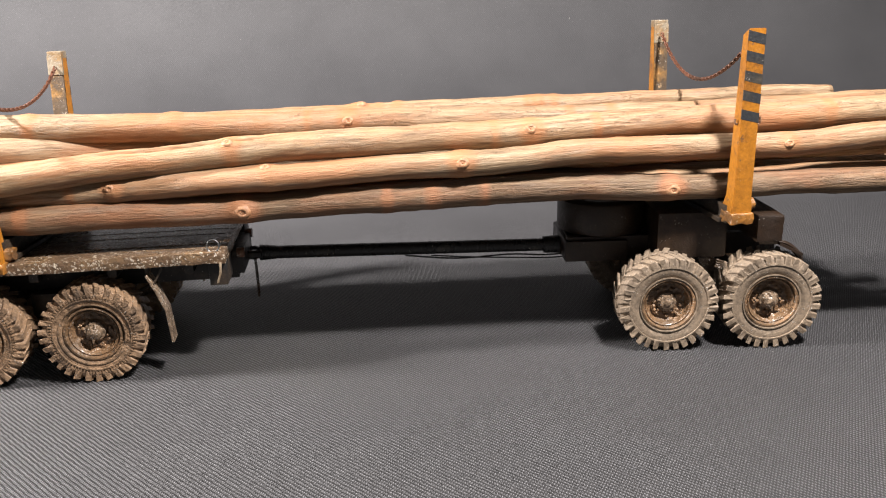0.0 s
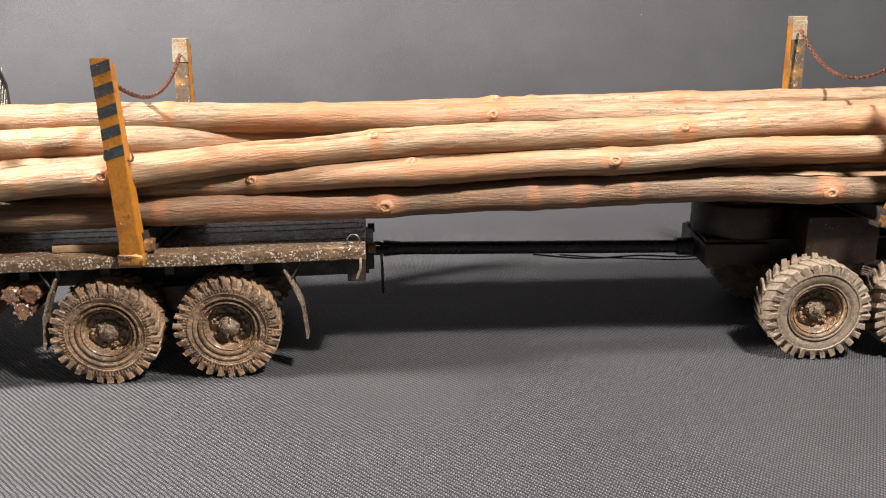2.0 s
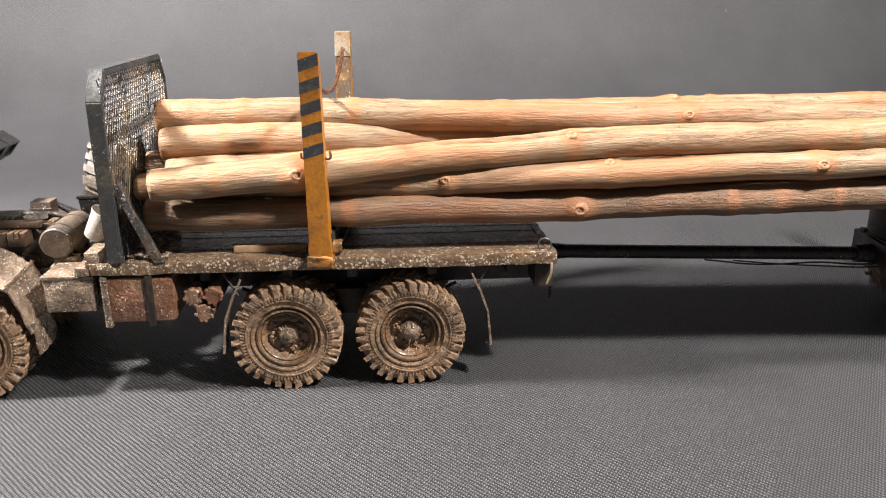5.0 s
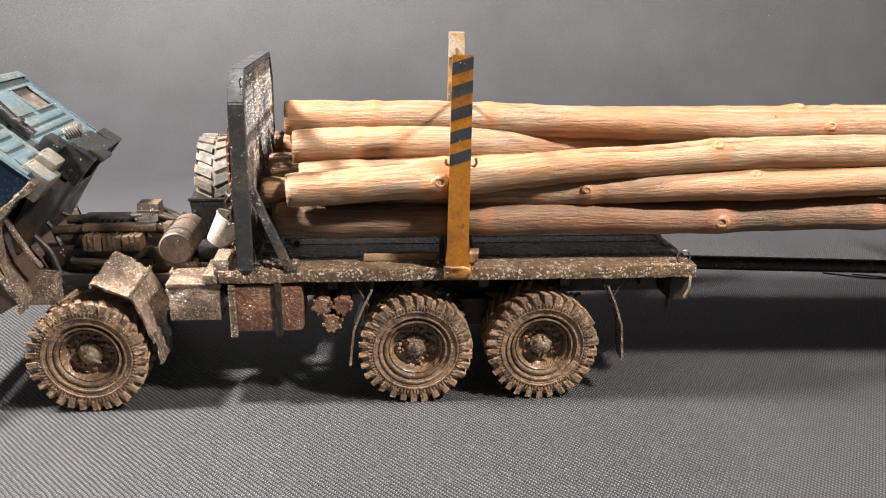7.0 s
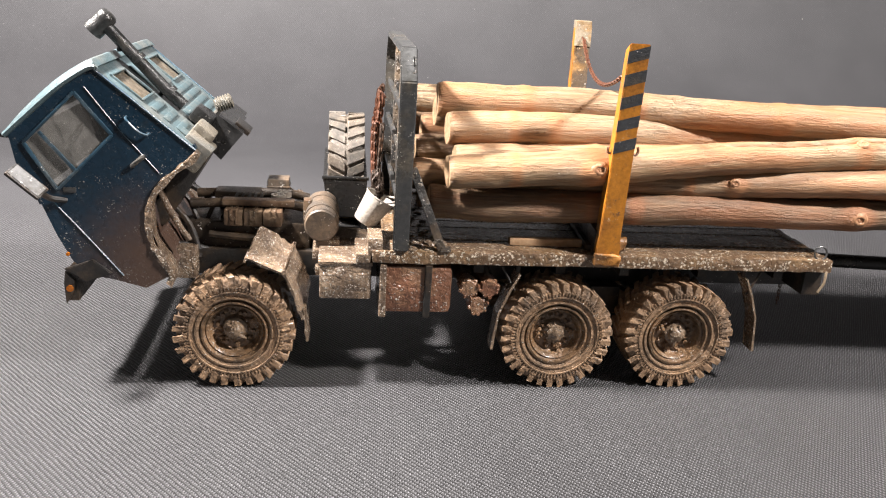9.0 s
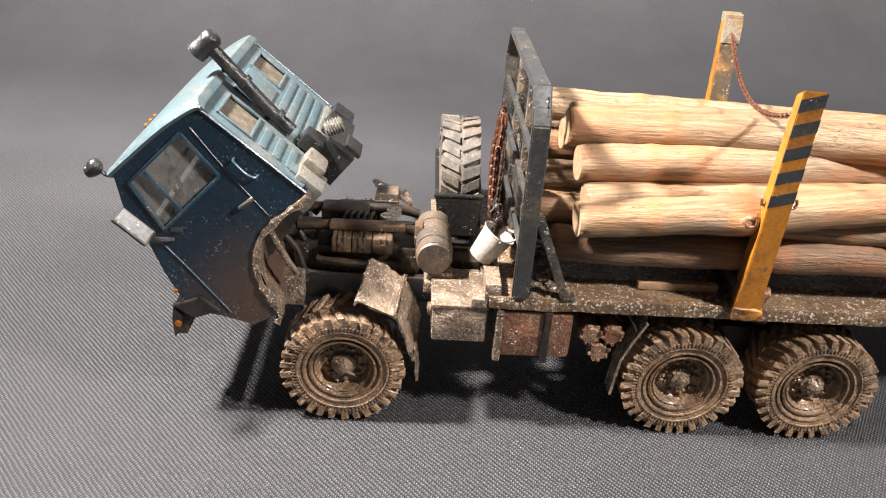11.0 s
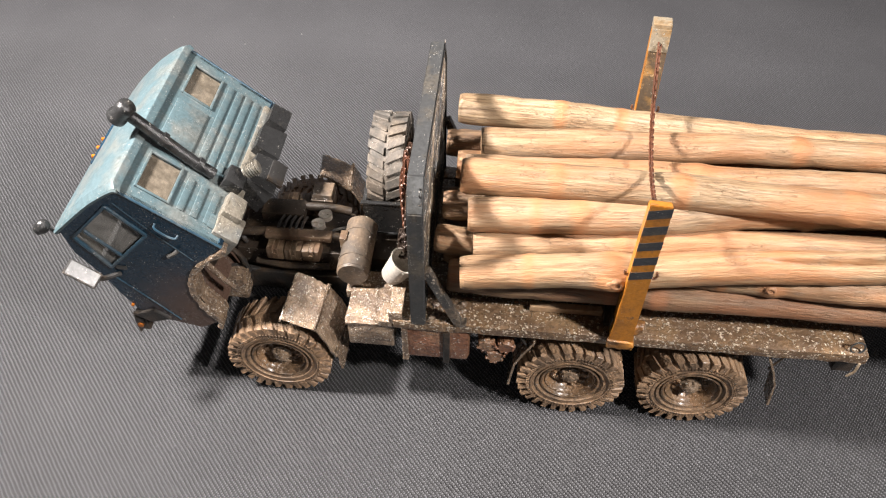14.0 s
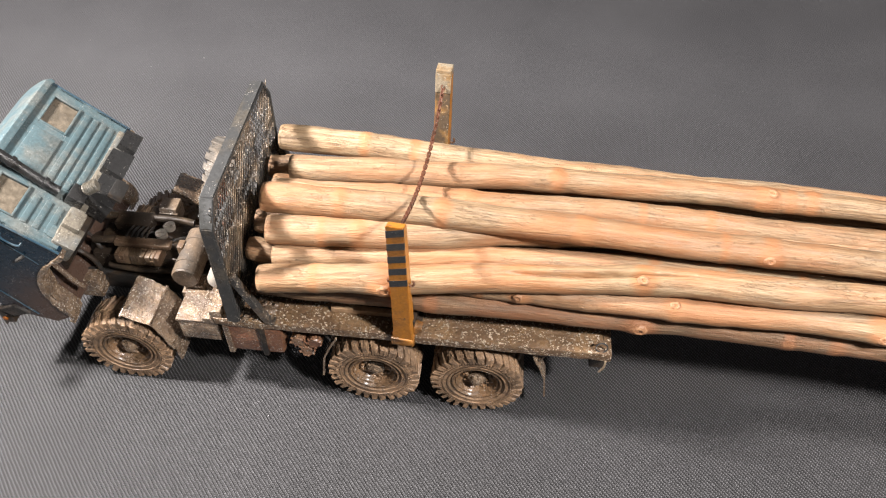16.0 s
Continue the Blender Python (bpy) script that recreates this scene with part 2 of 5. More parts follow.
HUB = weathered("caked_hub_steel", (0.083, 0.058, 0.042), (0.215, 0.151, 0.098), dirty=0.66, flecks=0.5, rough=0.4, relief=0.0004, wet=0.5)
CHASSIS = weathered("black_frame_paint", (0.014, 0.013, 0.012), (0.054, 0.037, 0.024), dirty=0.45, flecks=0.10, rough=0.6)
RUSTY = weathered("rusty_brown_steel", (0.166, 0.073, 0.039), (0.244, 0.146, 0.086), dirty=0.5, flecks=0.34, rough=0.45, relief=0.0004, wet=0.4)
DARK_BROWN = weathered("dark_brown_steel", (0.020, 0.011, 0.006), (0.036, 0.020, 0.011), dirty=0.4, flecks=0.08, rough=0.55)
DECK = weathered("mud_crusted_deck", (0.134, 0.081, 0.044), (0.223, 0.141, 0.076), fleck=(0.66, 0.57, 0.45), dirty=0.5, flecks=0.80, rough=0.42, relief=0.0004, size=760.0, wet=0.4)
# flecks are pale crust, raised and whitened to paint in wet glints too
CRUST = weathered("crusted_mud_steel", (0.116, 0.078, 0.051), (0.274, 0.197, 0.132), fleck=(0.668, 0.598, 0.506), dirty=0.55, flecks=0.70, rough=0.34, relief=0.0005, size=1000.0, wet=0.6)
GREY = weathered("worn_grey_steel", (0.050, 0.051, 0.051), (0.099, 0.087, 0.070), dirty=0.40, flecks=0.24, rough=0.45, metal=0.25, relief=0.0001, size=1300.0)
RUBBED = weathered("rubbed_bright_steel", (0.086, 0.088, 0.088), (0.053, 0.053, 0.050), dirty=0.5, flecks=0.3, rough=0.4, metal=0.2, relief=0.0001)
DARK = weathered("dark_mesh_steel", (0.034, 0.032, 0.030), (0.180, 0.131, 0.086), fleck=(0.495, 0.435, 0.352), dirty=0.46, flecks=0.55, rough=0.5, relief=0.0004, wet=0.4)
YELLOW = weathered("chipped_yellow_paint", (0.375, 0.146, 0.015), (0.255, 0.101, 0.019), fleck=(0.390, 0.300, 0.188), dirty=0.40, flecks=0.16, rough=0.5, relief=0.0001, size=1500.0, wear=(0.150, 0.075, 0.034))
BLACK = weathered("faded_black_stripe", (0.030, 0.032, 0.035), (0.064, 0.056, 0.045), dirty=0.3, flecks=0.18, rough=0.6)
BARE = weathered("worn_bare_cap", (0.232, 0.195, 0.140), (0.214, 0.117, 0.037), fleck=(0.348, 0.326, 0.279), dirty=0.4, flecks=0.4, rough=0.5)
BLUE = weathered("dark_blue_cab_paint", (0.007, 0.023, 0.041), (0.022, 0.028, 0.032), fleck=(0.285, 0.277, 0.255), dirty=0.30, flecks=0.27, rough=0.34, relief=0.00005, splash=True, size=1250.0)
PALE = weathered("light_blue_cab_paint", (0.058, 0.089, 0.098), (0.104, 0.115, 0.110), fleck=(0.309, 0.309, 0.291), dirty=0.46, flecks=0.34, rough=0.5, relief=0.00008, size=1500.0)
TRIM = weathered("worn_blue_trim", (0.019, 0.046, 0.069), (0.083, 0.101, 0.109), dirty=0.4, flecks=0.2, rough=0.4, relief=0.00008)
PIPE = weathered("sooty_black_pipe", (0.022, 0.022, 0.022), (0.075, 0.068, 0.056), dirty=0.3, flecks=0.18, rough=0.4, metal=0.3)
ENGINE = weathered("oily_engine_metal", (0.034, 0.025, 0.018), (0.098, 0.069, 0.045), dirty=0.42, flecks=0.2, rough=0.5, metal=0.2)
TANK = weathered("dusty_round_tank", (0.071, 0.058, 0.046), (0.150, 0.109, 0.075), dirty=0.6, flecks=0.3, rough=0.55)
WHITE = weathered("stained_white_enamel", (0.384, 0.348, 0.302), (0.244, 0.186, 0.128), fleck=(0.070, 0.052, 0.035), dirty=0.3, flecks=0.14, rough=0.45)
RUST_CHAIN = weathered("red_rusty_chain", (0.120, 0.044, 0.022), (0.064, 0.034, 0.022), dirty=0.45, flecks=0.1, rough=0.6, metal=0.2)
DARK_CHAIN = weathered("dark_brown_chain", (0.045, 0.030, 0.022), (0.112, 0.056, 0.030), dirty=0.4, flecks=0.12, rough=0.5, metal=0.4)
AMBER = weathered("amber_lens", (0.315, 0.094, 0.009), (0.188, 0.068, 0.015), dirty=0.2, flecks=0.05, rough=0.2)
# matt mottled grey: the mirror's reflection is put into the base colour
MIRROR = weathered("mottled_mirror_glass", (0.10, 0.10, 0.10), (0.07, 0.066, 0.06), fleck=(0.32, 0.31, 0.30), dirty=0.5, flecks=0.25, rough=0.55, relief=0.00005)
ROPE = weathered("frayed_tan_rope", (0.338, 0.270, 0.188), (0.225, 0.165, 0.105), dirty=0.4, flecks=0.2, rough=0.9)
COVER = weathered("tan_engine_cover", (0.094, 0.057, 0.034), (0.158, 0.111, 0.071), dirty=0.5, flecks=0.22, rough=0.5, relief=0.0002, wear=(0.068, 0.045, 0.030))
GRIME = weathered("grimy_blue_grey_steel", (0.109, 0.116, 0.112), (0.139, 0.124, 0.098), fleck=(0.413, 0.375, 0.323), dirty=0.62, flecks=0.5, rough=0.5, relief=0.0003, size=1100.0)
FOOT = weathered("muddy_orange_paint", (0.30, 0.125, 0.022), (0.135, 0.070, 0.030), fleck=(0.40, 0.29, 0.17), dirty=0.55, flecks=0.34, rough=0.5, relief=0.0003, size=1300.0)
WORN = weathered("worn_dark_stripe", (0.075, 0.053, 0.034), (0.330, 0.180, 0.060), dirty=0.42, flecks=0.2, rough=0.5, wear=(0.390, 0.270, 0.150))


# ---- building helpers; all shapes in millimetres ----
MM = 0.001


def mesh_of(name, bm, mats, smooth=0.0):
    me = bpy.data.meshes.new(name)
    bmesh.ops.scale(bm, vec=(MM, MM, MM), verts=bm.verts)
    if smooth:
        for f in bm.faces:
            f.smooth = True
        for e in bm.edges:
            if len(e.link_faces) == 2 and e.calc_face_angle(0.0) > radians(smooth):
                e.smooth = False
    bm.to_mesh(me)
    bm.free()
    for m in mats if isinstance(mats, (list, tuple)) else [mats]:
        me.materials.append(m)
    return me


def part(name, bm, mat, parent=None, label="", smooth=0.0):
    ob = new(name, bm if isinstance(bm, bpy.types.Mesh) else mesh_of(name, bm, mat, smooth))
    ob.parent = parent
    return tagged(ob, label)


def thing(name, label, category, at=(0, 0, 0), turn=0.0, group=""):
    ob = new(name)
    ob.empty_display_size = 0.005
    ob.matrix_basis = pose(at[0] * MM, at[1] * MM, at[2] * MM, 0, 0, turn)
    return tagged(ob, label, category, group)


def box(bm, lo, hi, bevel=0.0, m=None, mat=0):
    """An edged block between two corners, with rounded edges, turned by m."""
    lo, hi = Vector(lo), Vector(hi)
    got = bmesh.ops.create_cube(bm, size=1.0)
    vs = got["verts"]
    for v in vs:
        v.co = Vector([(a + b) / 2 + c * (b - a) for a, b, c in zip(lo, hi, v.co)])
    faces = set(f for v in vs for f in v.link_faces)
    if bevel:
        es = list(set(e for v in vs for e in v.link_edges))
        got = bmesh.ops.bevel(bm, geom=es, offset=bevel, segments=2, affect="EDGES", profile=0.6)
        faces |= set(got["faces"])
        vs = list(set(v for f in faces if f.is_valid for v in f.verts))
    if m is not None:
        bmesh.ops.transform(bm, matrix=m, verts=vs)
    for f in faces:
        if f.is_valid:
            f.material_index = mat
    return vs


def rod(bm, a, b, r, r2=None, sides=12, caps=True, mat=0):
    """A round bar from a to b."""
    a, b = Vector(a), Vector(b)
    m = Matrix.Translation((a + b) / 2) @ (b - a).to_track_quat("Z", "Y").to_matrix().to_4x4()
    got = bmesh.ops.create_cone(bm, cap_ends=caps, segments=sides, radius1=r, radius2=r if r2 is None else r2, depth=(b - a).length, matrix=m)
    for f in set(f for v in got["verts"] for f in v.link_faces):
        f.material_index = mat
    return got["verts"]


def bar(bm, a, b, w, h, up=(0, 0, 1), mat=0, bevel=0.0):
    """A square bar from a to b, w across and h along up."""
    a, b, up = Vector(a), Vector(b), Vector(up)
    d = (b - a).normalized()
    s = d.cross(up).normalized()
    u = s.cross(d)
    m = Matrix((s, d, u)).transposed().to_4x4()
    m.translation = (a + b) / 2
    n = (b - a).length
    return box(bm, (-w / 2, -n / 2, -h / 2), (w / 2, n / 2, h / 2), bevel, m, mat)


def slab(bm, outline, y0, y1, bevel=0.0, mat=0):
    """A plate with an outline of (x, z), from y0 to y1."""
    a = [bm.verts.new((x, y0, z)) for x, z in outline]
    b = [bm.verts.new((x, y1, z)) for x, z in outline]
    n = len(a)
    fs = [bm.faces.new(a), bm.faces.new(b[::-1])]
    for i in range(n):
        fs.append(bm.faces.new((a[i], b[i], b[(i + 1) % n], a[(i + 1) % n])))
    for f in fs:
        f.material_index = mat
    bmesh.ops.recalc_face_normals(bm, faces=fs)
    if bevel:
        es = [e for f in fs[:2] for e in f.edges]
        bmesh.ops.bevel(bm, geom=list(set(es)), offset=bevel, segments=2, affect="EDGES")
    return a + b


def lathe(bm, profile, sides=40, mat=0, closed=False, caps=True):
    """A profile of (radius, y) turned round the y axis."""
    rings = []
    for r, y in profile:
        rings.append([bm.verts.new((r * math.cos(2 * math.pi * i / sides), y, r * math.sin(2 * math.pi * i / sides))) for i in range(sides)])
    pairs = list(zip(rings, rings[1:])) + ([(rings[-1], rings[0])] if closed else [])
    fs = []
    for p, q in pairs:
        for i in range(sides):
            j = (i + 1) % sides
            fs.append(bm.faces.new((p[i], p[j], q[j], q[i])))
    if caps and not closed:
        if profile[0][0] > 0.01:
            fs.append(bm.faces.new(rings[0]))
        if profile[-1][0] > 0.01:
            fs.append(bm.faces.new(rings[-1]))
    for f in fs:
        f.material_index = mat
    bmesh.ops.recalc_face_normals(bm, faces=fs)


def spline(points, n):
    """n + 1 points along a smooth line through the points (tuples of any length)."""
    p = [np.array(q, float) for q in points]
    p = [2 * p[0] - p[1]] + p + [2 * p[-1] - p[-2]]
    k, out = len(p) - 3, []
    for i in range(n + 1):
        t = i / n * k
        j = min(int(t), k - 1)
        t -= j
        a, b, c, d = p[j:j + 4]
        out.append(0.5 * (2 * b + (c - a) * t + (2 * a - 5 * b + 4 * c - d) * t * t + (3 * b - a - 3 * c + d) * t ** 3))
    return out


def tube(bm, points, r, sides=8, n=40, mat=0):
    """A bent round wire or hose."""
    path = [Vector(q) for q in spline(points, n)]
    rings, up = [], Vector((0.13, 0.21, 1)).normalized()
    for i, c in enumerate(path):
        d = (path[min(i + 1, n)] - path[max(i - 1, 0)]).normalized()
        s = d.cross(up)
        s = s.normalized() if s.length > 1e-3 else Vector((1, 0, 0))
        u = s.cross(d)
        rings.append([bm.verts.new(c + r * (math.cos(2 * math.pi * k / sides) * s + math.sin(2 * math.pi * k / sides) * u)) for k in range(sides)])
    for p, q in zip(rings, rings[1:]):
        for k in range(sides):
            f = bm.faces.new((p[k], p[(k + 1) % sides], q[(k + 1) % sides], q[k]))
            f.material_index = mat
    for ring in (rings[0], rings[-1]):
        bm.faces.new(ring).material_index = mat
    return path


def links(bm, points, length, thick, mat=0):
    """A chain of stadium links along a line, each turned a quarter from the last."""
    path = [Vector(q) for q in spline(points, 400)]
    pitch, i = length * 0.72, 0
    total = sum((b - a).length for a, b in zip(path, path[1:]))
    count = max(2, int(total / pitch))
    stops, acc, k = [], 0.0, 0
    for a, b in zip(path, path[1:]):
        seg = (b - a).length
        while k <= count and acc + seg >= k * total / count - 1e-6:
            f = (k * total / count - acc) / max(seg, 1e-9)
            stops.append(a.lerp(b, min(1, max(0, f))))
            k += 1
        acc += seg
    for a, b in zip(stops, stops[1:]):
        d = (b - a).normalized() if (b - a).length > 1e-6 else Vector((0, 0, 1))
        side = d.cross(Vector((0.3, 0.5, 0.8))).normalized()
        if i % 2:
            side = d.cross(side)
        i += 1
        c, h, w = (a + b) / 2, (length - 0.62 * length) / 2 + 0.12 * length, 0.26 * length
        loop = []
        for q in range(10):
            t = 2 * math.pi * q / 10
            loop.append(c + d * (math.sin(t) * w + math.copysign(h, math.sin(t))) + side * math.cos(t) * w)
        nrm = d.cross(side).normalized()
        rings = []
        for q, p in enumerate(loop):
            tan = (loop[(q + 1) % 10] - loop[q - 1]).normalized()
            out = tan.cross(nrm)
            rings.append([bm.verts.new(p + thick * (math.cos(u) * out + math.sin(u) * nrm)) for u in (0.6, 2.2, 3.75, 5.3)])
        for q in range(10):
            p, n = rings[q], rings[(q + 1) % 10]
            for u in range(4):
                bm.faces.new((p[u], p[(u + 1) % 4], n[(u + 1) % 4], n[u])).material_index = mat


def lumps(bm, amount, scale=0.35):
    """Uneven worn shape: pushes every corner a little along its normal."""
    bm.normal_update()
    for v in bm.verts:
        v.co += v.normal * amount * noise.noise(v.co * scale)


# ---- the cloth and the room ----
def cloth_sheet():
    """One sheet: flat under the model, swept up behind it into a hanging backdrop."""
    bend, radius, step = 280.0, 150.0, 20.0
    rows, s = [], -480.0
    while s <= 1000:
        if s < bend:
            y, z = s, 0.0
        elif s < bend + radius * math.pi / 2:
            a = (s - bend) / radius
            y, z = bend + radius * math.sin(a), radius * (1 - math.cos(a))
        else:
            y, z = bend + radius, radius + s - bend - radius * math.pi / 2
        rows.append((s, y, z))
        s += step
    xs = [i * 30.0 for i in range(-24, 32)]
    verts, flat, faces = [], [], []
    for s, y, z in rows:
        for x in xs:
            away = max(0.0, s - 220) / 300
            w = min(1.0, away) * 5.0 * noise.noise(Vector((x * 0.004, s * 0.003, 1.7)))
            verts.append(((x + 0.0) * MM, (y - (w if s > bend else 0)) * MM, (z + (w if s <= bend else 0)) * MM))
            flat.extend((x * MM, s * MM, 0.0))
    n = len(xs)
    for j in range(len(rows) - 1):
        for i in range(n - 1):
            k = j * n + i
            faces.append((k, k + 1, k + 1 + n, k + n))
    me = bpy.data.meshes.new("ground")
    me.from_pydata(verts, [], faces)
    me.attributes.new("flat", "FLOAT_VECTOR", "POINT").data.foreach_set("vector", flat)
    me.shade_smooth()
    me.materials.append(CLOTH)
    return tagged(new("ground", me), "black woven cloth swept up into a backdrop", "cloth", kind="structure")


cloth_sheet()


# added room shell, never in view; near-black to hold down bounced light
def room():
    shell_mat, tree, b = material("unseen_wall_paint", 0.8)
    col = ramp(tree, noise_of(tree, coords(tree), 6, 5), [(0.3, (0.022, 0.022, 0.022)), (0.7, (0.035, 0.035, 0.035))])
    tree.links.new(col, b.inputs["Base Color"])
    x0, x1, y0, y1, z0, z1, t = -900, 1100, -700, 560, -4, 900, 40
    for name, lo, hi in (
        ("wall_west", (x0 - t, y0, z0), (x0, y1, z1)), ("wall_east", (x1, y0, z0), (x1 + t, y1, z1)),
        ("wall_south", (x0 - t, y0 - t, z0), (x1 + t, y0, z1)), ("wall_north", (x0 - t, y1, z0), (x1 + t, y1 + t, z1)),
        ("ceiling", (x0 - t, y0 - t, z1), (x1 + t, y1 + t, z1 + t)), ("floor", (x0 - t, y0 - t, z0 - t), (x1 + t, y1 + t, z0)),
    ):
        bm = bmesh.new()
        box(bm, lo, hi)
        tagged(part(name, bm, shell_mat), "unseen dark room surface added to close the place", "wall", kind="structure")


room()


# ---- the load of logs ----
def log(points, radii, knots=(), seed=0, label="peeled crooked branch log lying in the load", wood=None, sides=24, crack=None):
    """points: (x, y, z) along the middle line; radii at its two ends; knots: (x, angle from top towards the front, size)."""
    rnd = random.Random(seed)
    first, last = Vector(points[0]), Vector(points[-1])
    n = 230
    path = [Vector(q) for q in spline(points, n)]
    verts, grain, knot, faces = [], [], [], []
    sway = rnd.uniform(0, 50)
    marks = [(x, a, s) for x, a, s in knots]
    x0, x1 = first.x, last.x
    for _ in range(4):
        marks.append((rnd.uniform(x0 + 15, x1 - 10), rnd.uniform(0, 6.28), rnd.uniform(0.3, 0.6)))
    along = 0.0
    for i, c in enumerate(path):
        if i:
            along += (c - path[i - 1]).length
        d = (path[min(i + 1, n)] - path[max(i - 1, 0)]).normalized()
        front = Vector((0, -1, 0))
        front = (front - d * front.dot(d)).normalized()
        up = front.cross(d) * -1
        if up.z < 0:
            up = -up
        r0 = radii[0] + (radii[1] - radii[0]) * i / n
        r0 *= 1 + 0.07 * noise.noise(Vector((along * 0.045, sway, 0)))
        wob = Vector((0, noise.noise(Vector((along * 0.03, sway, 3))), noise.noise(Vector((along * 0.03, sway, 7))))) * 0.7
        end = min(i, n - i)
        trim_r = (0.90, 0.975)[end] if end < 2 else 1.0
        for k in range(sides):
            a = 2 * math.pi * k / sides
            u = up * math.cos(a) + front * math.sin(a)
            r, kf = r0 * trim_r, 0.0
            for mx, ma, ms in marks:
                da = (a - ma + math.pi) % (2 * math.pi) - math.pi
                band = math.exp(-((c.x - mx) / (2.4 * ms + 1.0)) ** 2)
                spot = math.exp(-((c.x - mx) / (2.2 * ms)) ** 2 - (da * r0 / (2.3 * ms)) ** 2)
                ring = math.exp(-((c.x - mx) / (1.1 * ms)) ** 2 - (da * r0 / (1.2 * ms)) ** 2)
                r += 0.40 * ms * band + 0.80 * ms * spot - 0.35 * ms * ring
                kf = max(kf, 0.55 * band, 0.95 * math.exp(-((c.x - mx) / (4.5 * ms)) ** 2 - (da * r0 / (4.0 * ms)) ** 2))
            if crack and crack[0] < c.x < crack[1]:
                mid = crack[2] + 0.10 * noise.noise(Vector((c.x * 0.09, 4.4, 0)))
                da = (a - mid + math.pi) % (2 * math.pi) - math.pi
                open_ = math.sin(math.pi * (c.x - crack[0]) / (crack[1] - crack[0])) ** 0.5
                r -= 4.2 * open_ * math.exp(-(da * r0 / (0.35 + 0.45 * open_)) ** 2)
            p = c + wob + u * r
            r += 0.30 * noise.noise(p * 0.16) + 0.10 * noise.noise(Vector((p.x * 0.25, p.y * 1.1, p.z * 1.1)))
            p = c + wob + u * r
            verts.append(p * MM)
            grain.extend(((along + sway * 13) * MM, u.dot(up) * r0 * MM + sway, u.dot(front) * r0 * MM))
            knot.append(min(1.0, kf))
    for i in range(n):
        for k in range(sides):
            j = (k + 1) % sides
            faces.append((i * sides + k, (i + 1) * sides + k, (i + 1) * sides + j, i * sides + j))
    caps = []
    for i, sgn in ((0, 1), (n, -1)):
        base = len(verts)
        c = path[i] + Vector((0.25 * sgn, 0, 0))
        verts.append(c * MM)
        grain.extend((0, 0, 0))
        knot.append(0)
        for k in range(sides):
            f = (base, i * sides + k, i * sides + (k + 1) % sides)
            caps.append(f if sgn > 0 else f[::-1])
    me = bpy.data.meshes.new("log")
    me.from_pydata(verts, [], faces + caps)
    me.attributes.new("grain", "FLOAT_VECTOR", "POINT").data.foreach_set("vector", grain)
    me.attributes.new("knot", "FLOAT", "POINT").data.foreach_set("value", knot)
    me.materials.append(wood or WOOD)
    me.materials.append(CUT)
    me.polygons.foreach_set("material_index", [0] * len(faces) + [1] * len(caps))
    me.polygons.foreach_set("use_smooth", [True] * len(faces) + [False] * len(caps))
    bm = bmesh.new()
    bm.from_mesh(me)
    bmesh.ops.recalc_face_normals(bm, faces=bm.faces)
    bm.to_mesh(me)
    bm.free()
    me.update()
    ob = tagged(new("log", me), label, "log", "logs of the load")
    for mx, ma, ms in [q for q in knots if q[2] >= 0.8]:
        i = min(range(n + 1), key=lambda q: abs(path[q].x - mx))
        c = path[i]
        d = (path[min(i + 1, n)] - path[max(i - 1, 0)]).normalized()
        front = (Vector((0, -1, 0)) + d * d.y).normalized()
        up = front.cross(d)
        up = up if up.z > 0 else -up
        u = up * math.cos(ma) + front * math.sin(ma)
        k = verts[i * sides + round(ma / (2 * math.pi) * sides) % sides] / MM
        bm = bmesh.new()
        lathe(bm, [(0.0, -0.25), (0.35, 0.0), (0.6, -0.3), (0.9, 0.12), (1.3, 0.2), (1.8, -0.05), (2.4, -0.5), (2.4, -1.2)], 18)
        lumps(bm, 0.4, 1.1)
        m = u.to_track_quat("Y", "Z").to_matrix().to_4x4()
        m.translation = k + u * (0.02 * ms)
        bmesh.ops.transform(bm, matrix=m @ Matrix.Diagonal((ms * 0.95, ms * 0.8, ms * 0.75, 1)), verts=bm.verts)
        part("knot", bm, KNOT, ob, "orange ringed knot", 70)
    return ob


LOW, MID, TOP = "peeled branch log low in the load", "peeled branch log halfway up the load", "pale peeled branch log on top of the load"
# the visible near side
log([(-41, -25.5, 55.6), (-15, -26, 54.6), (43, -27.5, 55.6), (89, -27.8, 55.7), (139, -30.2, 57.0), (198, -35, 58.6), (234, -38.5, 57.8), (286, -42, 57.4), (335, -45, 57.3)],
    (4.9, 4.3), [(90, 1.6, 1.3), (138, 1.4, 0.5), (233, 1.5, 1.1), (20, 1.2, 0.5)], 11, "dark weathered branch log with knots, partial shade in its colour, lowest in the load", BARK)
log([(-37, -33.5, 66), (5, -31, 68.2), (42, -29, 71.3), (91, -27.2, 74.4), (128, -28.5, 76), (188, -29, 76.8), (238, -31, 78.6), (288, -33, 79.6), (340, -35, 81.5)],
    (4.9, 4.8), [(5, 1.5, 1.2), (88, 0.7, 0.9), (187, 1.2, 1.0), (290, 0.9, 0.6)], 12, "thick pale branch log with knots and a long crack", None, 60, (44, 104, 0.32))
log([(-45.3, -17, 61.5), (0, -22, 62), (47, -27, 63.9), (91, -30, 65.8), (163, -34, 68.4), (216, -38, 71), (274, -41, 71.2), (307, -42, 72.7), (338, -43, 73)],
    (4.3, 4.1), [(50, 1.4, 0.8), (163, 1.2, 1.0), (272, 1.2, 0.8), (100, 0.6, 0.8)], 13, "orange branch log with pale knots in the load")
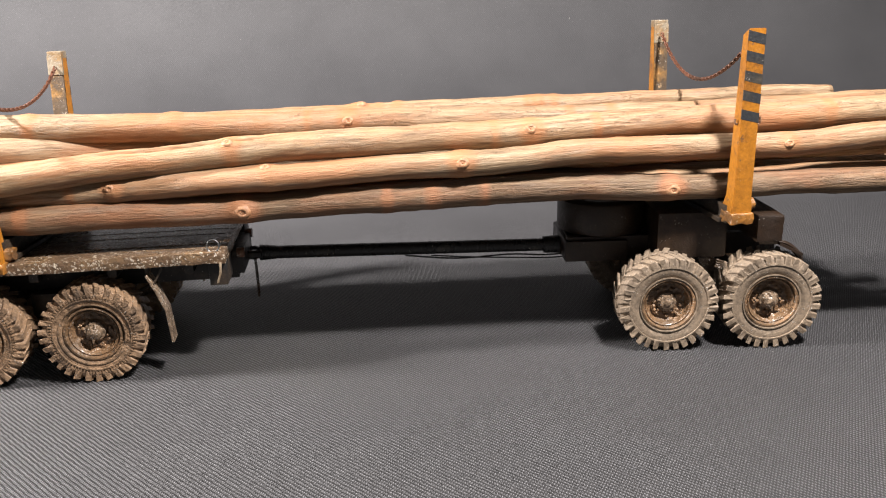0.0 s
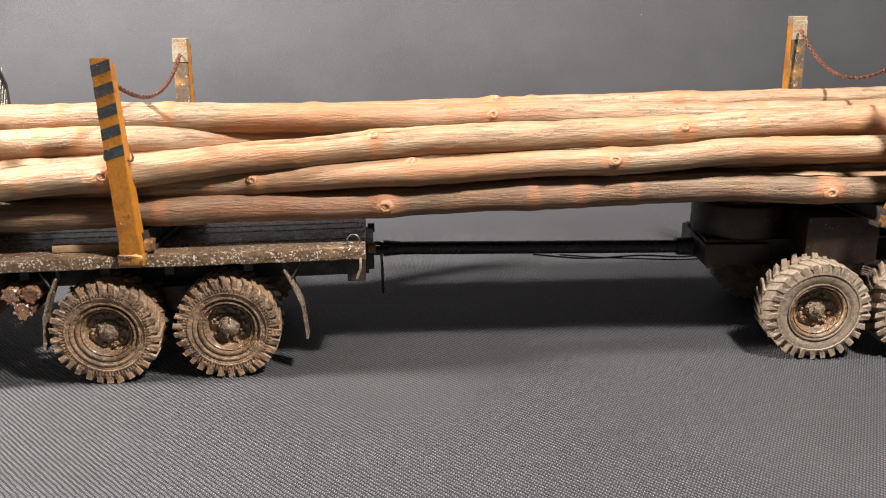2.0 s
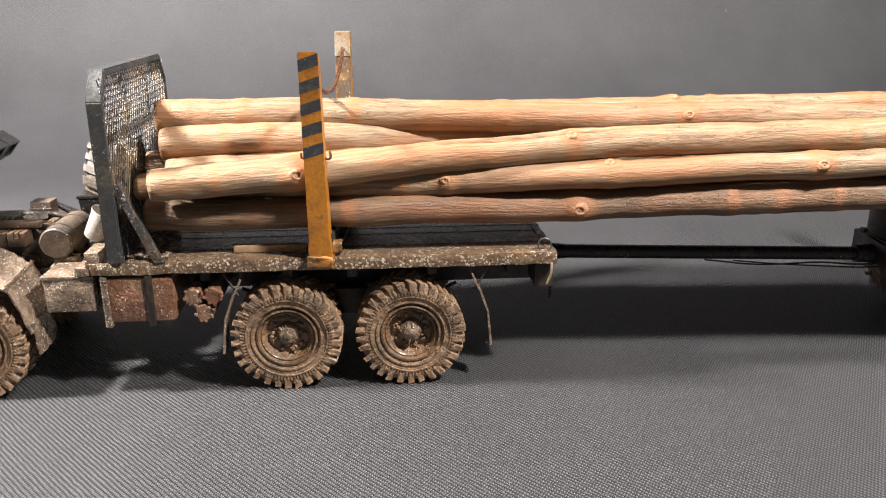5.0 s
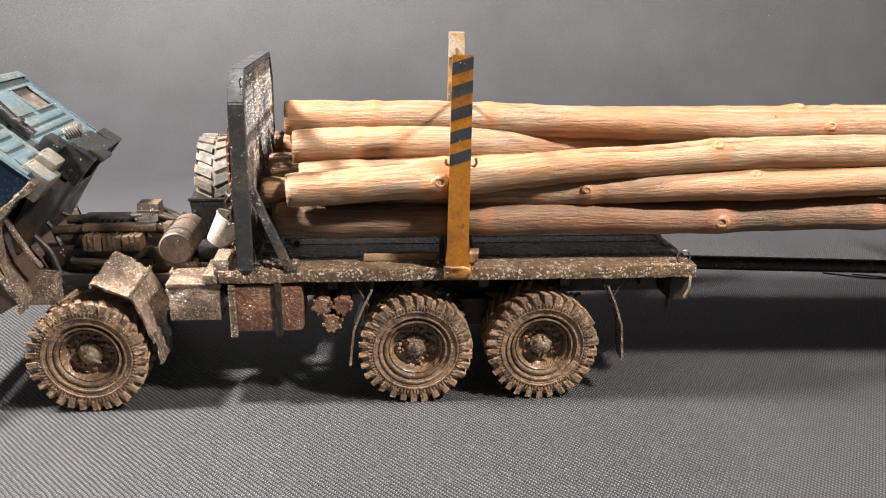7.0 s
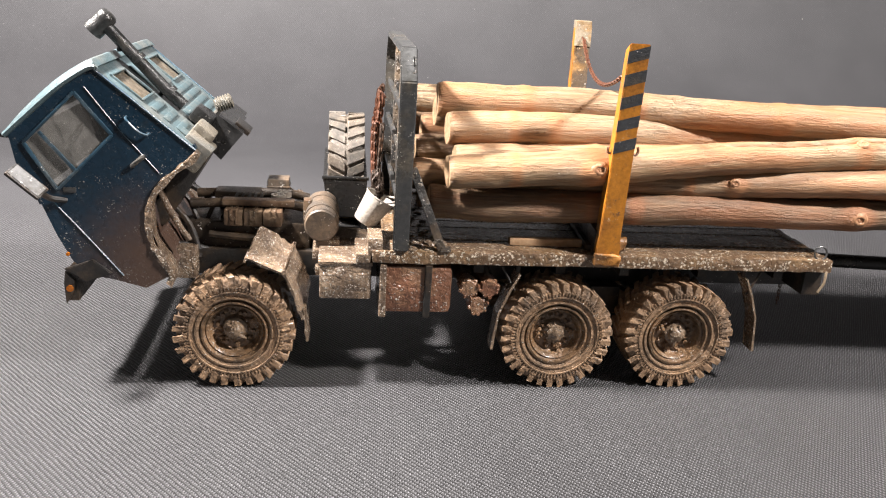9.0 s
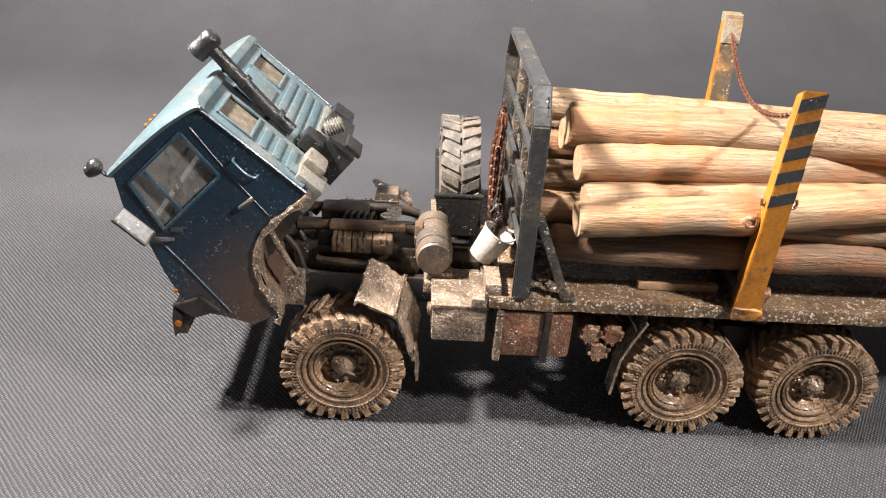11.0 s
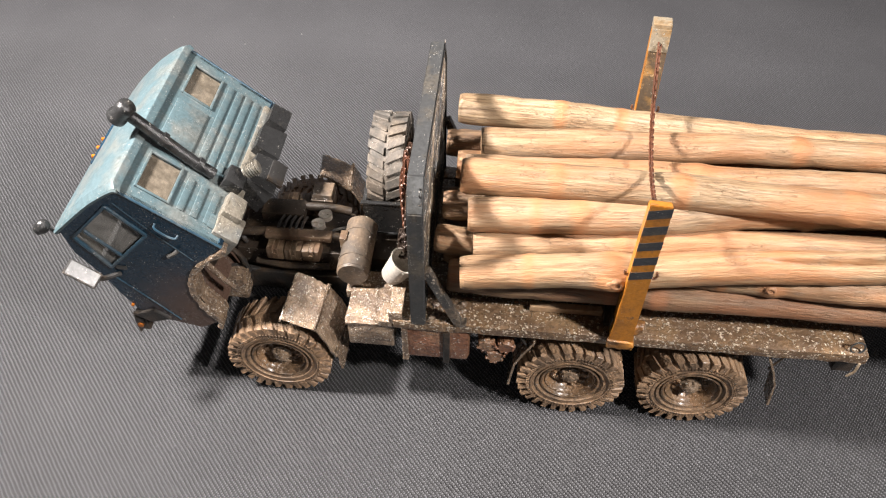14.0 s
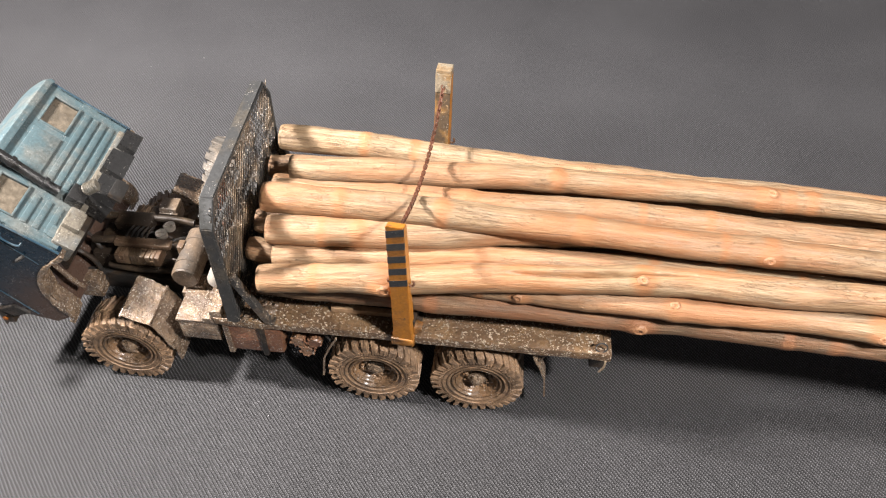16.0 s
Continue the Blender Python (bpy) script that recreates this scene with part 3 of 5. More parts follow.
log([(-38.5, -11.7, 82.5), (5, -12.3, 83), (46, -13.5, 82.3), (82, -15, 81.3), (128, -17, 81.0), (160, -18, 80.6), (200, -18.5, 79.8), (250, -16, 79.2), (330, -12, 80)],
    (5.1, 4.3), [(-12, 0.4, 0.6), (127, 1.3, 0.9), (22, 0.3, 0.7), (67, 1.2, 0.6)], 14, TOP)
log([(-36, -20, 76), (14, -17.5, 76.2), (45, -10.5, 74), (90, -6, 72.5), (150, -5, 73), (220, -8, 74), (325, -12, 75)], (5.0, 4.4), [(-5, 0.5, 0.7)], 15, MID)
log([(-34, -24.4, 68), (5, -22, 69), (45, -18.5, 69.3), (90, -17, 68.3), (140, -17, 67), (200, -20, 66.5), (325, -27, 67)], (4.1, 4.2), [(8, 0.6, 0.7)], 16, MID)
log([(-42, 25, 77.4), (-8, 24.4, 77), (42, 19.2, 77), (92, 16.6, 77), (140, 15.5, 76.5), (200, 11, 76.5), (306, 6, 76)], (4.9, 4.2), [(-10, 0.2, 0.5)], 17, TOP)
log([(-34, 7, 79), (37, 11, 79), (81, 11.4, 79.2), (131, 9, 80.2), (168, 6.5, 81.2), (197, 3.5, 82), (250, 0.5, 82.6), (312, 0, 82.8)], (4.8, 3.1), [(131, 0.2, 1.0), (60, 0.6, 0.7), (145, 6.0, 0.6), (197, 1.2, 0.6)], 18, TOP)
log([(-38, -3.5, 77.5), (40, -1.5, 77.3), (82, 0, 76.5), (140, -2, 75.5), (220, -4, 76), (328, -5, 77)], (4.7, 4.3), [(30, 0.2, 0.7)], 19, MID)
# the heart of the load
for seed, pts, r in (
    (21, [(-44, -8.5, 67), (60, -8, 65), (160, -9, 65), (328, -15, 66)], (4.5, 4.3)),
    (22, [(-41, 6, 70.5), (60, 6, 68), (160, 5, 68), (330, -2, 70)], (4.6, 4.3)),
    (23, [(-45, 17, 70), (60, 16, 69), (160, 14, 69), (326, 6, 70)], (4.5, 4.3)),
    (24, [(-43, -14.5, 54.6), (60, -15.5, 54.6), (160, -19, 56), (330, -33, 57)], (4.4, 4.3)),
    (25, [(-41, -4.5, 55), (60, -5.5, 55), (160, -10, 56), (329, -22, 57)], (4.6, 4.3)),
    (26, [(-44, 5.5, 55.5), (60, 4.5, 55.2), (160, -1, 56), (331, -11, 57)], (4.6, 4.3)),
    (27, [(-42, 16, 56), (60, 15, 55.2), (160, 9, 56), (327, 0, 57)], (4.5, 4.3)),
    (28, [(-43, 26, 62), (60, 25, 58), (160, 20, 57), (330, 11, 58)], (4.7, 4.3)),
):
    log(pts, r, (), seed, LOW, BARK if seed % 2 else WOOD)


# ---- wheels ----
def wheel_meshes(kind):
    """The meshes of one wheel round the y axis, its outer face towards -y; 34.4 across and 13 wide."""
    grey = kind == "trailer"
    rubber = {"trailer": RUBBER_GREY, "spare": SPARE, "stowed": DARK_BROWN}.get(kind, RUBBER)
    bm = bmesh.new()
    lathe(bm, [(9.2, -5.0), (10.2, -6.0), (12.4, -6.5), (14.6, -6.3), (16.0, -5.6), (16.45, -4.2), (16.45, 4.2), (16.0, 5.6), (14.6, 6.3), (12.4, 6.5), (10.2, 6.0), (9.2, 5.0), (8.6, 4.4), (8.6, -4.4)], 64, closed=True)
    if grey:
        lathe(bm, [(13.9, -6.3), (14.0, -6.75), (13.5, -6.8), (13.4, -6.3)], 48, closed=True)
        lathe(bm, [(10.0, -5.8), (10.1, -6.5), (9.7, -6.5), (9.6, -5.6)], 48, closed=True)
    else:
        for i in range(84):
            a = 2 * math.pi * i / 84
            m = Matrix.Rotation(a, 4, "Y")
            box(bm, (13.0, -6.85, -0.24), (14.2, -6.2, 0.24), 0, m)
        lathe(bm, [(12.7, -6.4), (12.8, -6.85), (12.4, -6.85), (12.3, -6.4)], 48, closed=True)
        lathe(bm, [(10.9, -6.0), (11.0, -6.6), (10.5, -6.6), (10.4, -6.0)], 48, closed=True)
    tyre = mesh_of("wheel", bm, rubber, 35)
    bm = bmesh.new()
    lugs, half = (24, 1.45) if kind == "spare" else (30, 0.92)
    rnd = random.Random(4)
    for side in (-1, 1):
        for i in range(lugs):
            a = 2 * math.pi * (i + (0.5 if side > 0 else 0)) / lugs
            top = 17.15 + rnd.uniform(-0.3, 0.06)
            y0, y1 = (-6.7, -0.5) if side < 0 else (0.5, 6.7)
            m2 = Matrix.Rotation(a + rnd.uniform(-0.012, 0.012), 4, "Y")
            vs = box(bm, (15.0, y0, -half), (top, y1, half), 0.25)
            for v in vs:
                t = (abs(v.co.y) - 0.5) / 6.2
                v.co.z += (0.5 - t) * 2.6
                if abs(v.co.y) > 5.8 and v.co.x < 15.8:
                    v.co.x -= 1.5
            bmesh.ops.transform(bm, matrix=m2, verts=vs)
    lumps(bm, 0.5, 0.8)
    tread = mesh_of("tread", bm, rubber)
    bm = bmesh.new()
    lathe(bm, [(9.5, -5.2), (9.4, -6.1), (8.8, -6.2), (8.5, -5.4), (8.2, -5.0), (7.9, -5.3), (7.5, -5.0), (7.2, -4.0), (6.9, -2.9), (6.4, -2.3), (3.9, -2.0), (3.6, -2.4), (0.0, -2.6)], 48, caps=False)
    for i in range(10):
        a = 2 * math.pi * i / 10
        c = Vector((math.cos(a) * 5.1, 0, math.sin(a) * 5.1))
        rod(bm, c + Vector((0, -3.1, 0)), c + Vector((0, -1.5, 0)), 0.6, sides=6)
    lathe(bm, [(8.9, 4.0), (8.4, 3.0), (5.0, 2.0), (0.0, 2.0)], 32)
    lumps(bm, 0.12, 0.5)
    for i in range(40):
        a, r = rnd.uniform(0, 6.28), rnd.uniform(2.5, 7.0)
        got = bmesh.ops.create_icosphere(bm, subdivisions=1, radius=rnd.uniform(0.3, 0.85))
        bmesh.ops.translate(bm, vec=(math.cos(a) * r, -2.2 - rnd.uniform(0, 1.0), math.sin(a) * r), verts=got["verts"])
    rim = mesh_of("rim", bm, RIM, 40)
    out = []
    for cone in (0, 1):
        bm = bmesh.new()
        lathe(bm, [(3.5, -1.8), (3.4, -3.2), (2.7, -3.5), (2.5, -4.4), (1.9, -4.6), (0.0, -4.7)] if not cone else [(3.6, -1.8), (3.4, -3.6), (2.6, -3.9), (2.3, -5.2), (1.6, -5.6), (1.2, -6.2), (0.0, -6.4)], 20)
        for i in range(6):
            a = 2 * math.pi * i / 6 + 0.3
            c = Vector((math.cos(a) * 2.9, -3.4, math.sin(a) * 2.9))
            rod(bm, c + Vector((0, -0.5, 0)), c, 0.42, sides=6)
        if cone:
            rod(bm, (0.8, -5.4, -0.5), (3.6, -5.0, -1.7), 0.75, 0.2, 8)
            rod(bm, (-1.2, -5.2, 0.9), (-2.6, -4.4, 1.4), 0.8, 0.5, 8)
        else:
            box(bm, (-1.1, -5.0, -0.9), (1.1, -4.5, 0.9), 0.2)
            rod(bm, (-3.6, -3.6, 0.2), (-1.5, -4.0, 0.2), 0.35, 0.35, 6)
            rod(bm, (1.0, -3.8, -1.8), (2.4, -3.6, -2.9), 0.7, 0.4, 8)
        lumps(bm, 0.35, 0.6)
        out.append(mesh_of("hub", bm, HUB, 45))
    return tyre, tread, rim, out


WHEELS = {k: wheel_meshes(k) for k in ("truck", "trailer", "spare", "stowed")}


def wheel(kind, parent, x, y, z, spin, cone, far=False, tilt=None, name="wheel"):
    tyre, tread, rim, hubs = WHEELS[kind]
    w = part(name, tyre, None, parent, "mud-caked off-road tyre with chunky tread" if kind == "truck" else "dusty grey off-road tyre with chunky tread")
    w.matrix_basis = tilt if tilt else pose(x * MM, y * MM, z * MM, 0, spin, 180 if far else 0)
    if kind != "stowed":
        part("tread", tread, None, w)
    part("rim", rim, None, w, "muddy steel rim with wheel nuts")
    part("hub", hubs[cone], None, w, "hub caked with dried mud")
    return w


# ---- the truck ----
truck = thing("model_truck", "muddy scale-model logging truck, blue cab tilted forward", "model truck")
R = 17.2
for x, cone, spin in ((-95.2, 1, 12), (-0.6, 0, 40), (37.8, 1, 75)):
    for far in (False, True):
        wheel("truck", truck, x, 29.0 if far else -29.0, R, spin + 33 * far, cone, far)


def chassis():
    bm = bmesh.new()
    for y in (-11.5, 11.5):
        box(bm, (-132, y - 1.3, 26.5), (84, y + 1.3, 34.5), 0.3)
    for x in (-130, -98, -70, -40, -10, 25, 55, 80):
        box(bm, (x - 1.5, -11.5, 27.5), (x + 1.5, 11.5, 33.5), 0.2)
    part("chassis_frame", bm, CHASSIS, truck, "black muddy frame rails", 30)
    for x in (-95.2, -0.6, 37.8):
        bm = bmesh.new()
        rod(bm, (x, -25, R), (x, 25, R), 2.2)
        rod(bm, (x - 4, -2, R), (x + 4, -2, R), 4.6, sides=16)
        part("axle", bm, CHASSIS, truck, "", 30)
        for y in (-16, 16):
            bm = bmesh.new()
            for k in range(4):
                tube(bm, [(x - 16 + 2 * k, y, 27 - k * 1.0), (x, y, 20.5 - k * 0.9), (x + 16 - 2 * k, y, 27 - k * 1.0)], 0.6, 6, 10)
            part("leaf_spring", bm, CHASSIS, truck, "", 30)
    for x in (18.6,):
        bm = bmesh.new()
        box(bm, (x - 5, -19, 18), (x + 5, 19, 27), 1.0)
        part("bogie_beam", bm, CHASSIS, truck, "", 30)


chassis()


def deck():
    bm = bmesh.new()
    box(bm, (-57, -35.0, 39.0), (83.3, -29.3, 43.0), 0.5)
    box(bm, (-57, 29.3, 39.0), (83.3, 35.0, 43.0), 0.5)
    box(bm, (-57, -29.3, 38.8), (-52.5, 29.3, 42.8), 0.4)
    box(bm, (80.5, -29.3, 38.8), (83.3, 29.3, 42.8), 0.4)
    bmesh.ops.subdivide_edges(bm, edges=[e for e in bm.edges if e.calc_length() > 40], cuts=40)
    lumps(bm, 0.35, 0.4)
    d = part("deck", bm, DECK, truck, "mud-crusted deck frame", 40)
    for i in range(9):
        y = -29.3 + i * 6.51
        bm = bmesh.new()
        box(bm, (-52.5, y + 0.08, 40.2), (80.5, y + 6.43, 42.6 + 0.15 * math.sin(i * 2.1)), 0.2)
        part("plank", bm, DECK, d)
    for x in (-48, -25, 0, 20, 45, 70):
        bm = bmesh.new()
        box(bm, (x - 1.5, -29, 34.5), (x + 1.5, 29, 39.0), 0.2)
        part("cross_bearer", bm, CHASSIS, d)
    bm = bmesh.new()
    c = Vector((79.5, -33.6, 44.8))
    tube(bm, [c + Vector((2.0 * math.cos(a), 0.4 * math.sin(a), 2.0 * math.sin(a))) for a in np.linspace(0, 6.28, 14)], 0.28, 6, 40)
    part("lashing_ring", bm, GREY, d, "thin steel wire ring", 40)
    bm = bmesh.new()
    box(bm, (77, -32, 30.5), (83.0, -20, 38.8), 0.4)
    box(bm, (77, 20, 30.5), (83.0, 32, 38.8), 0.4)
    box(bm, (82.0, -13, 28), (86.0, 13, 36.5), 0.5)
    rod(bm, (86, 0, 31), (91, 0, 31), 1.6)
    part("tow_beam", bm, CHASSIS, truck, "black rear cross beam with hitch", 30)
    bm = bmesh.new()
    tube(bm, [(81.6, -35.2, 39.5), (81.4, -35.6, 36), (80.6, -35.4, 33.8), (80.2, -35.2, 32.6)], 0.4, 6, 16)
    part("rope_end", bm, ROPE, truck, "frayed tan rope end", 40)
    for y in (-13, 13):
        bm = bmesh.new()
        rod(bm, (84, y, 36), (86.6, y, 36), 1.8, sides=14)
        part("tail_light", bm, RUSTY, truck, "", 30)


deck()


def mudguards():
    for x0, x1, lean in ((-13.6, -20.2, 1), (57.0, 63.2, -1)):
        for y0, y1 in ((-34.6, -28.6), (28.6, 34.6)):
            bm = bmesh.new()
            out = [(x0, 36.2), (x0 + (x1 - x0) * 0.42, 30.5), (x0 + (x1 - x0) * 0.82, 23.5), (x1, 12.2)]
            for (xa, za), (xb, zb) in zip(out, out[1:]):
                bar(bm, (xa, (y0 + y1) / 2, za), (xb, (y0 + y1) / 2, zb), y1 - y0, 0.7, (1, 0, 0.3))
            lumps(bm, 0.3, 0.4)
            part("mud_flap", bm, CRUST, truck, "bent mud flap caked with mud", 50)
            bm = bmesh.new()
            rod(bm, (x0, (y0 + y1) / 2, 36), (x0, (y0 + y1) / 2, 39), 0.7)
            rod(bm, (x0 - 5 * lean, y0 + 2, 37.8), (x0 - 1.0 * lean, y0 + 1, 31), 0.35)
            part("flap_bracket", bm, CHASSIS, truck)
    outer = [(-92.6, 38.6), (-91.6, 40.0), (-87.0, 38.0), (-82.2, 36.0), (-81.4, 36.9), (-80.6, 34.6), (-78.0, 28.4), (-75.6, 21.6)]
    inner = [(-90.0, 43.2), (-88.6, 44.6), (-84.4, 42.0), (-80.2, 39.2), (-79.4, 40.0), (-78.6, 37.6), (-76.4, 33.0), (-74.4, 27.0)]
    for sg in (-1, 1):
        bm = bmesh.new()
        p, q = spline([(x, -35.6, z) for x, z in outer], 40), spline([(x, -20.0, z) for x, z in inner], 40)
        rows = []
        for u, v in zip(p, q):
            rows.append([bm.verts.new(Vector(u).lerp(Vector(v), k / 12) * 1.0) for k in range(13)])
        for r0, r1 in zip(rows, rows[1:]):
            for k in range(12):
                bm.faces.new((r0[k], r1[k], r1[k + 1], r0[k + 1]))
        bmesh.ops.recalc_face_normals(bm, faces=bm.faces)
        bmesh.ops.solidify(bm, geom=bm.faces[:], thickness=0.8)
        if sg > 0:
            bmesh.ops.scale(bm, vec=(1, -1, 1), verts=bm.verts)
            bmesh.ops.reverse_faces(bm, faces=bm.faces)
            bmesh.ops.translate(bm, vec=(0.5, 0, 4.5), verts=bm.verts)
        lumps(bm, 0.5, 0.6)
        f = part("fender", bm, CRUST, truck, "bent steel rear fender caked with pale mud", 50)
        bm = bmesh.new()
        bar(bm, (-75.6, sg * 28.6, 24.5), (-74.6, sg * 28.6, 14.6), 13.0, 0.8, (1, 0, 0))
        bmesh.ops.subdivide_edges(bm, edges=bm.edges[:], cuts=6, use_grid_fill=True)
        for v in bm.verts:
            if v.co.z < 20:
                v.co.z += (abs(v.co.y) < 31) * 1.8 * (0.5 + noise.noise(v.co * 0.4))
        lumps(bm, 0.6, 0.35)
        part("flap", bm, CRUST, f, "torn rubber flap caked with mud", 40)


mudguards()


def side_gear():
    for sgn in (-1, 1):
        bm = bmesh.new()
        y0, y1 = (-33.5, -17) if sgn < 0 else (17, 33.5)
        box(bm, (-71.5, y0, 27.4), (-56.8, y1, 38.4), 0.7)
        box(bm, (-72.0, y0 - 0.4, 37.4), (-56.4, y1 + 0.4, 38.8), 0.4)
        box(bm, (-72.9, y0 + 3, 33.2), (-71.2, y0 + 6, 36.0), 0.4)
        lumps(bm, 0.25, 0.4)
        part("battery_box" if sgn < 0 else "air_box", bm, CRUST, truck, "square side box crusted with pale mud", 40)
    bm = bmesh.new()
    box(bm, (-53.5, -34.4, 23.6), (-33.5, -15, 38.2), 1.6)
    lumps(bm, 0.25, 0.3)
    tank = part("fuel_tank", bm, RUSTY, truck, "rusty brown square fuel tank", 40)
    # first band is a strap; the second, dark one stands for shade only
    for x in (-54.5, -41.5):
        bm = bmesh.new()
        box(bm, (x, -35.0, 22.4), (x + 2.0, -14.5, 38.7), 0.4)
        lumps(bm, 0.3, 0.4)
        part("tank_strap", bm, CRUST if x < -50 else CHASSIS, tank)
    bm = bmesh.new()
    box(bm, (-53.5, 15, 23.8), (-30, 31.5, 38.2), 1.8)
    part("fuel_tank", bm, RUSTY, truck, "rusty brown square fuel tank", 40)
    for x, z in ((-28.2, 31.0), (-22.2, 31.2), (-25.2, 25.8)):
        bm = bmesh.new()
        rod(bm, (x, -33.2, z), (x, -12, z), 2.8, sides=20)
        rod(bm, (x, -33.8, z), (x, -33.2, z), 2.3, 2.7, sides=20)
        bmesh.ops.subdivide_edges(bm, edges=[e for e in bm.edges if e.calc_length() > 8], cuts=8)
        for q in range(9):
            got = bmesh.ops.create_icosphere(bm, subdivisions=1, radius=0.4 + 0.5 * abs(math.sin(q * 3.7)))
            bmesh.ops.translate(bm, vec=(x + 2.6 * math.cos(q * 2.4), -33.4 + 0.35 * q * (q % 3 == 0), z + 2.6 * math.sin(q * 2.4)), verts=got["verts"])
        lumps(bm, 0.35, 0.5)
        part("air_cylinder", bm, RUSTY, truck, "round air cylinder end caked with mud", 40)
    bm = bmesh.new()
    rod(bm, (-71.6, -19.5, 45.0), (-71.6, 1.0, 45.0), 5.1, sides=28)
    rod(bm, (-71.6, -20.2, 45.0), (-71.6, -19.4, 45.0), 4.5, 5.0, sides=28)
    for y in (-15, -4):
        rod(bm, (-71.6, y - 0.4, 45.0), (-71.6, y + 0.4, 45.0), 5.3, sides=28)
    lumps(bm, 0.18, 0.4)
    part("air_filter_drum", bm, TANK, truck, "dusty grey round drum lying across the frame", 40)
    bm = bmesh.new()
    box(bm, (-74, -21, 34.5), (-58, -12, 38.0), 0.4)
    box(bm, (-73, -19.5, 37.6), (-66, -15.5, 40.5), 0.4)
    rod(bm, (-63, -21.5, 36.5), (-57, -21.5, 36.5), 1.2)
    part("step_bracket", bm, CRUST, truck, "", 30)
    bm = bmesh.new()
    box(bm, (-61.5, -34.6, 38.9), (-57.2, -20.0, 41.6), 0.3)
    box(bm, (-58.2, -34.6, 41.2), (-54.0, -20.0, 46.2), 0.3)
    lumps(bm, 0.2, 0.4)
    part("step", bm, CRUST, truck, "stepped plate crusted with mud", 40)


side_gear()


def engine():
    bm = bmesh.new()
    box(bm, (-113, -9.5, 30), (-76, 9.5, 47), 1.2)
    box(bm, (-76, -6, 30), (-58, 6, 42), 1.0)
    rod(bm, (-118, 0, 38), (-113, 0, 38), 7.5, sides=20)
    lumps(bm, 0.35, 0.3)
    e = part("engine", bm, ENGINE, truck, "grimy engine block with brown rocker covers", 35)
    e.matrix_basis = pose(1.0 * MM, 0, -4.8 * MM)
    for y in (-10.2, 10.2):
        for x in (-101.6, -95.8, -90.0):
            bm = bmesh.new()
            box(bm, (x, y - 3.2, 46.8), (x + 5.6, y + 3.2, 51.6), 0.7)
            for dx in (2.0, 3.6):
                box(bm, (x + dx - 0.25, y - 3.45, 47.6), (x + dx + 0.25, y + 3.45, 51.9), 0.1)
            rod(bm, (x + 2.8, y - 3.7, 49.4), (x + 2.8, y - 3.0, 49.4), 0.7, sides=8)
            lumps(bm, 0.15, 0.6)
            part("rocker_cover", bm, COVER, e, "dusty tan rocker cover", 40)
        bm = bmesh.new()
        tube(bm, [(-112, y * 0.62, 51.6), (-100, y * 0.6, 52.2), (-84, y * 0.6, 52.2), (-77, y * 0.6, 51)], 1.5, 10, 20)
        part("intake_manifold", bm, ENGINE, e, "", 40)
        bm = bmesh.new()
        tube(bm, [(-106, y * 1.1, 43.6), (-95, y * 1.2, 43), (-82, y * 1.1, 42.4)], 1.2, 8, 20)
        part("exhaust_manifold", bm, ENGINE, e, "", 40)
    for k in range(5):
        bm = bmesh.new()
        tube(bm, [(-99 + k * 1.9, -9, 51.5), (-98.6 + k * 1.9, -4.5, 54.3), (-98 + k * 1.9, 0, 53.5)], 0.5, 6, 12)
        part("fuel_line", bm, CHASSIS, e, "", 40)
    bm = bmesh.new()
    box(bm, (-102.5, -9.4, 52.0), (-81, -5.6, 54.0), 0.5)
    lumps(bm, 0.12, 0.5)
    part("air_manifold", bm, COVER, e, "tan square air manifold", 35)
    bm = bmesh.new()
    box(bm, (-106, 0.5, 49.5), (-92, 7.5, 53.8), 0.6)
    lumps(bm, 0.2, 0.4)
    part("engine_cover", bm, ENGINE, e, "", 35)
    bm = bmesh.new()
    box(bm, (-90.4, 7.5, 49.0), (-83.6, 14.0, 56.4), 0.4)
    box(bm, (-90.7, 7.2, 53.6), (-83.3, 14.3, 54.2), 0.2)
    part("filter_box", bm, TANK, e, "grey square filter box with pale dust", 30)
    for x, y in ((-86.2, -3.0), (-84.6, 1.2)):
        bm = bmesh.new()
        rod(bm, (x, y, 52.6), (x, y, 54.4), 2.2, sides=16)
        rod(bm, (x - 0.9, y, 54.4), (x - 0.9, y, 54.8), 0.5, sides=8)
        rod(bm, (x + 0.9, y, 54.4), (x + 0.9, y, 54.8), 0.5, sides=8)
        lumps(bm, 0.25, 0.6)
        part("cap", bm, WHITE, e, "small white reservoir cap", 40)
    bm = bmesh.new()
    box(bm, (-78.2, -9.5, 48.0), (-75.8, -5.5, 54.5), 0.4)
    box(bm, (-75, -8.5, 44), (-70, 6, 49), 0.8)
    part("bracket", bm, COVER, e, "pale dusty bracket", 30)
    for a, b, r in (((-126, -12, 36), (-108, -12, 36.5), 1.6), ((-124, -14.5, 41), (-104, -11, 38), 1.0), ((-116, -13, 53), (-109, -12.5, 39), 0.9), ((-118, -6, 58), (-110, -7, 47), 0.8), ((-121, 8, 56), (-108, 9, 48), 0.9)):
        bm = bmesh.new()
        tube(bm, [a, tuple((p + q) / 2 + 0.8 for p, q in zip(a, b)), b], r, 8, 14)
        lumps(bm, 0.2, 0.5)
        part("steering_rod", bm, CHASSIS, e, "", 40)
    # made-up dark hoses: clutter, and shade between cab and engine drawn as parts
    rnd = random.Random(31)
    for k in range(5):
        y = rnd.uniform(-6, 12)
        x = rnd.uniform(-112, -80)
        bm = bmesh.new()
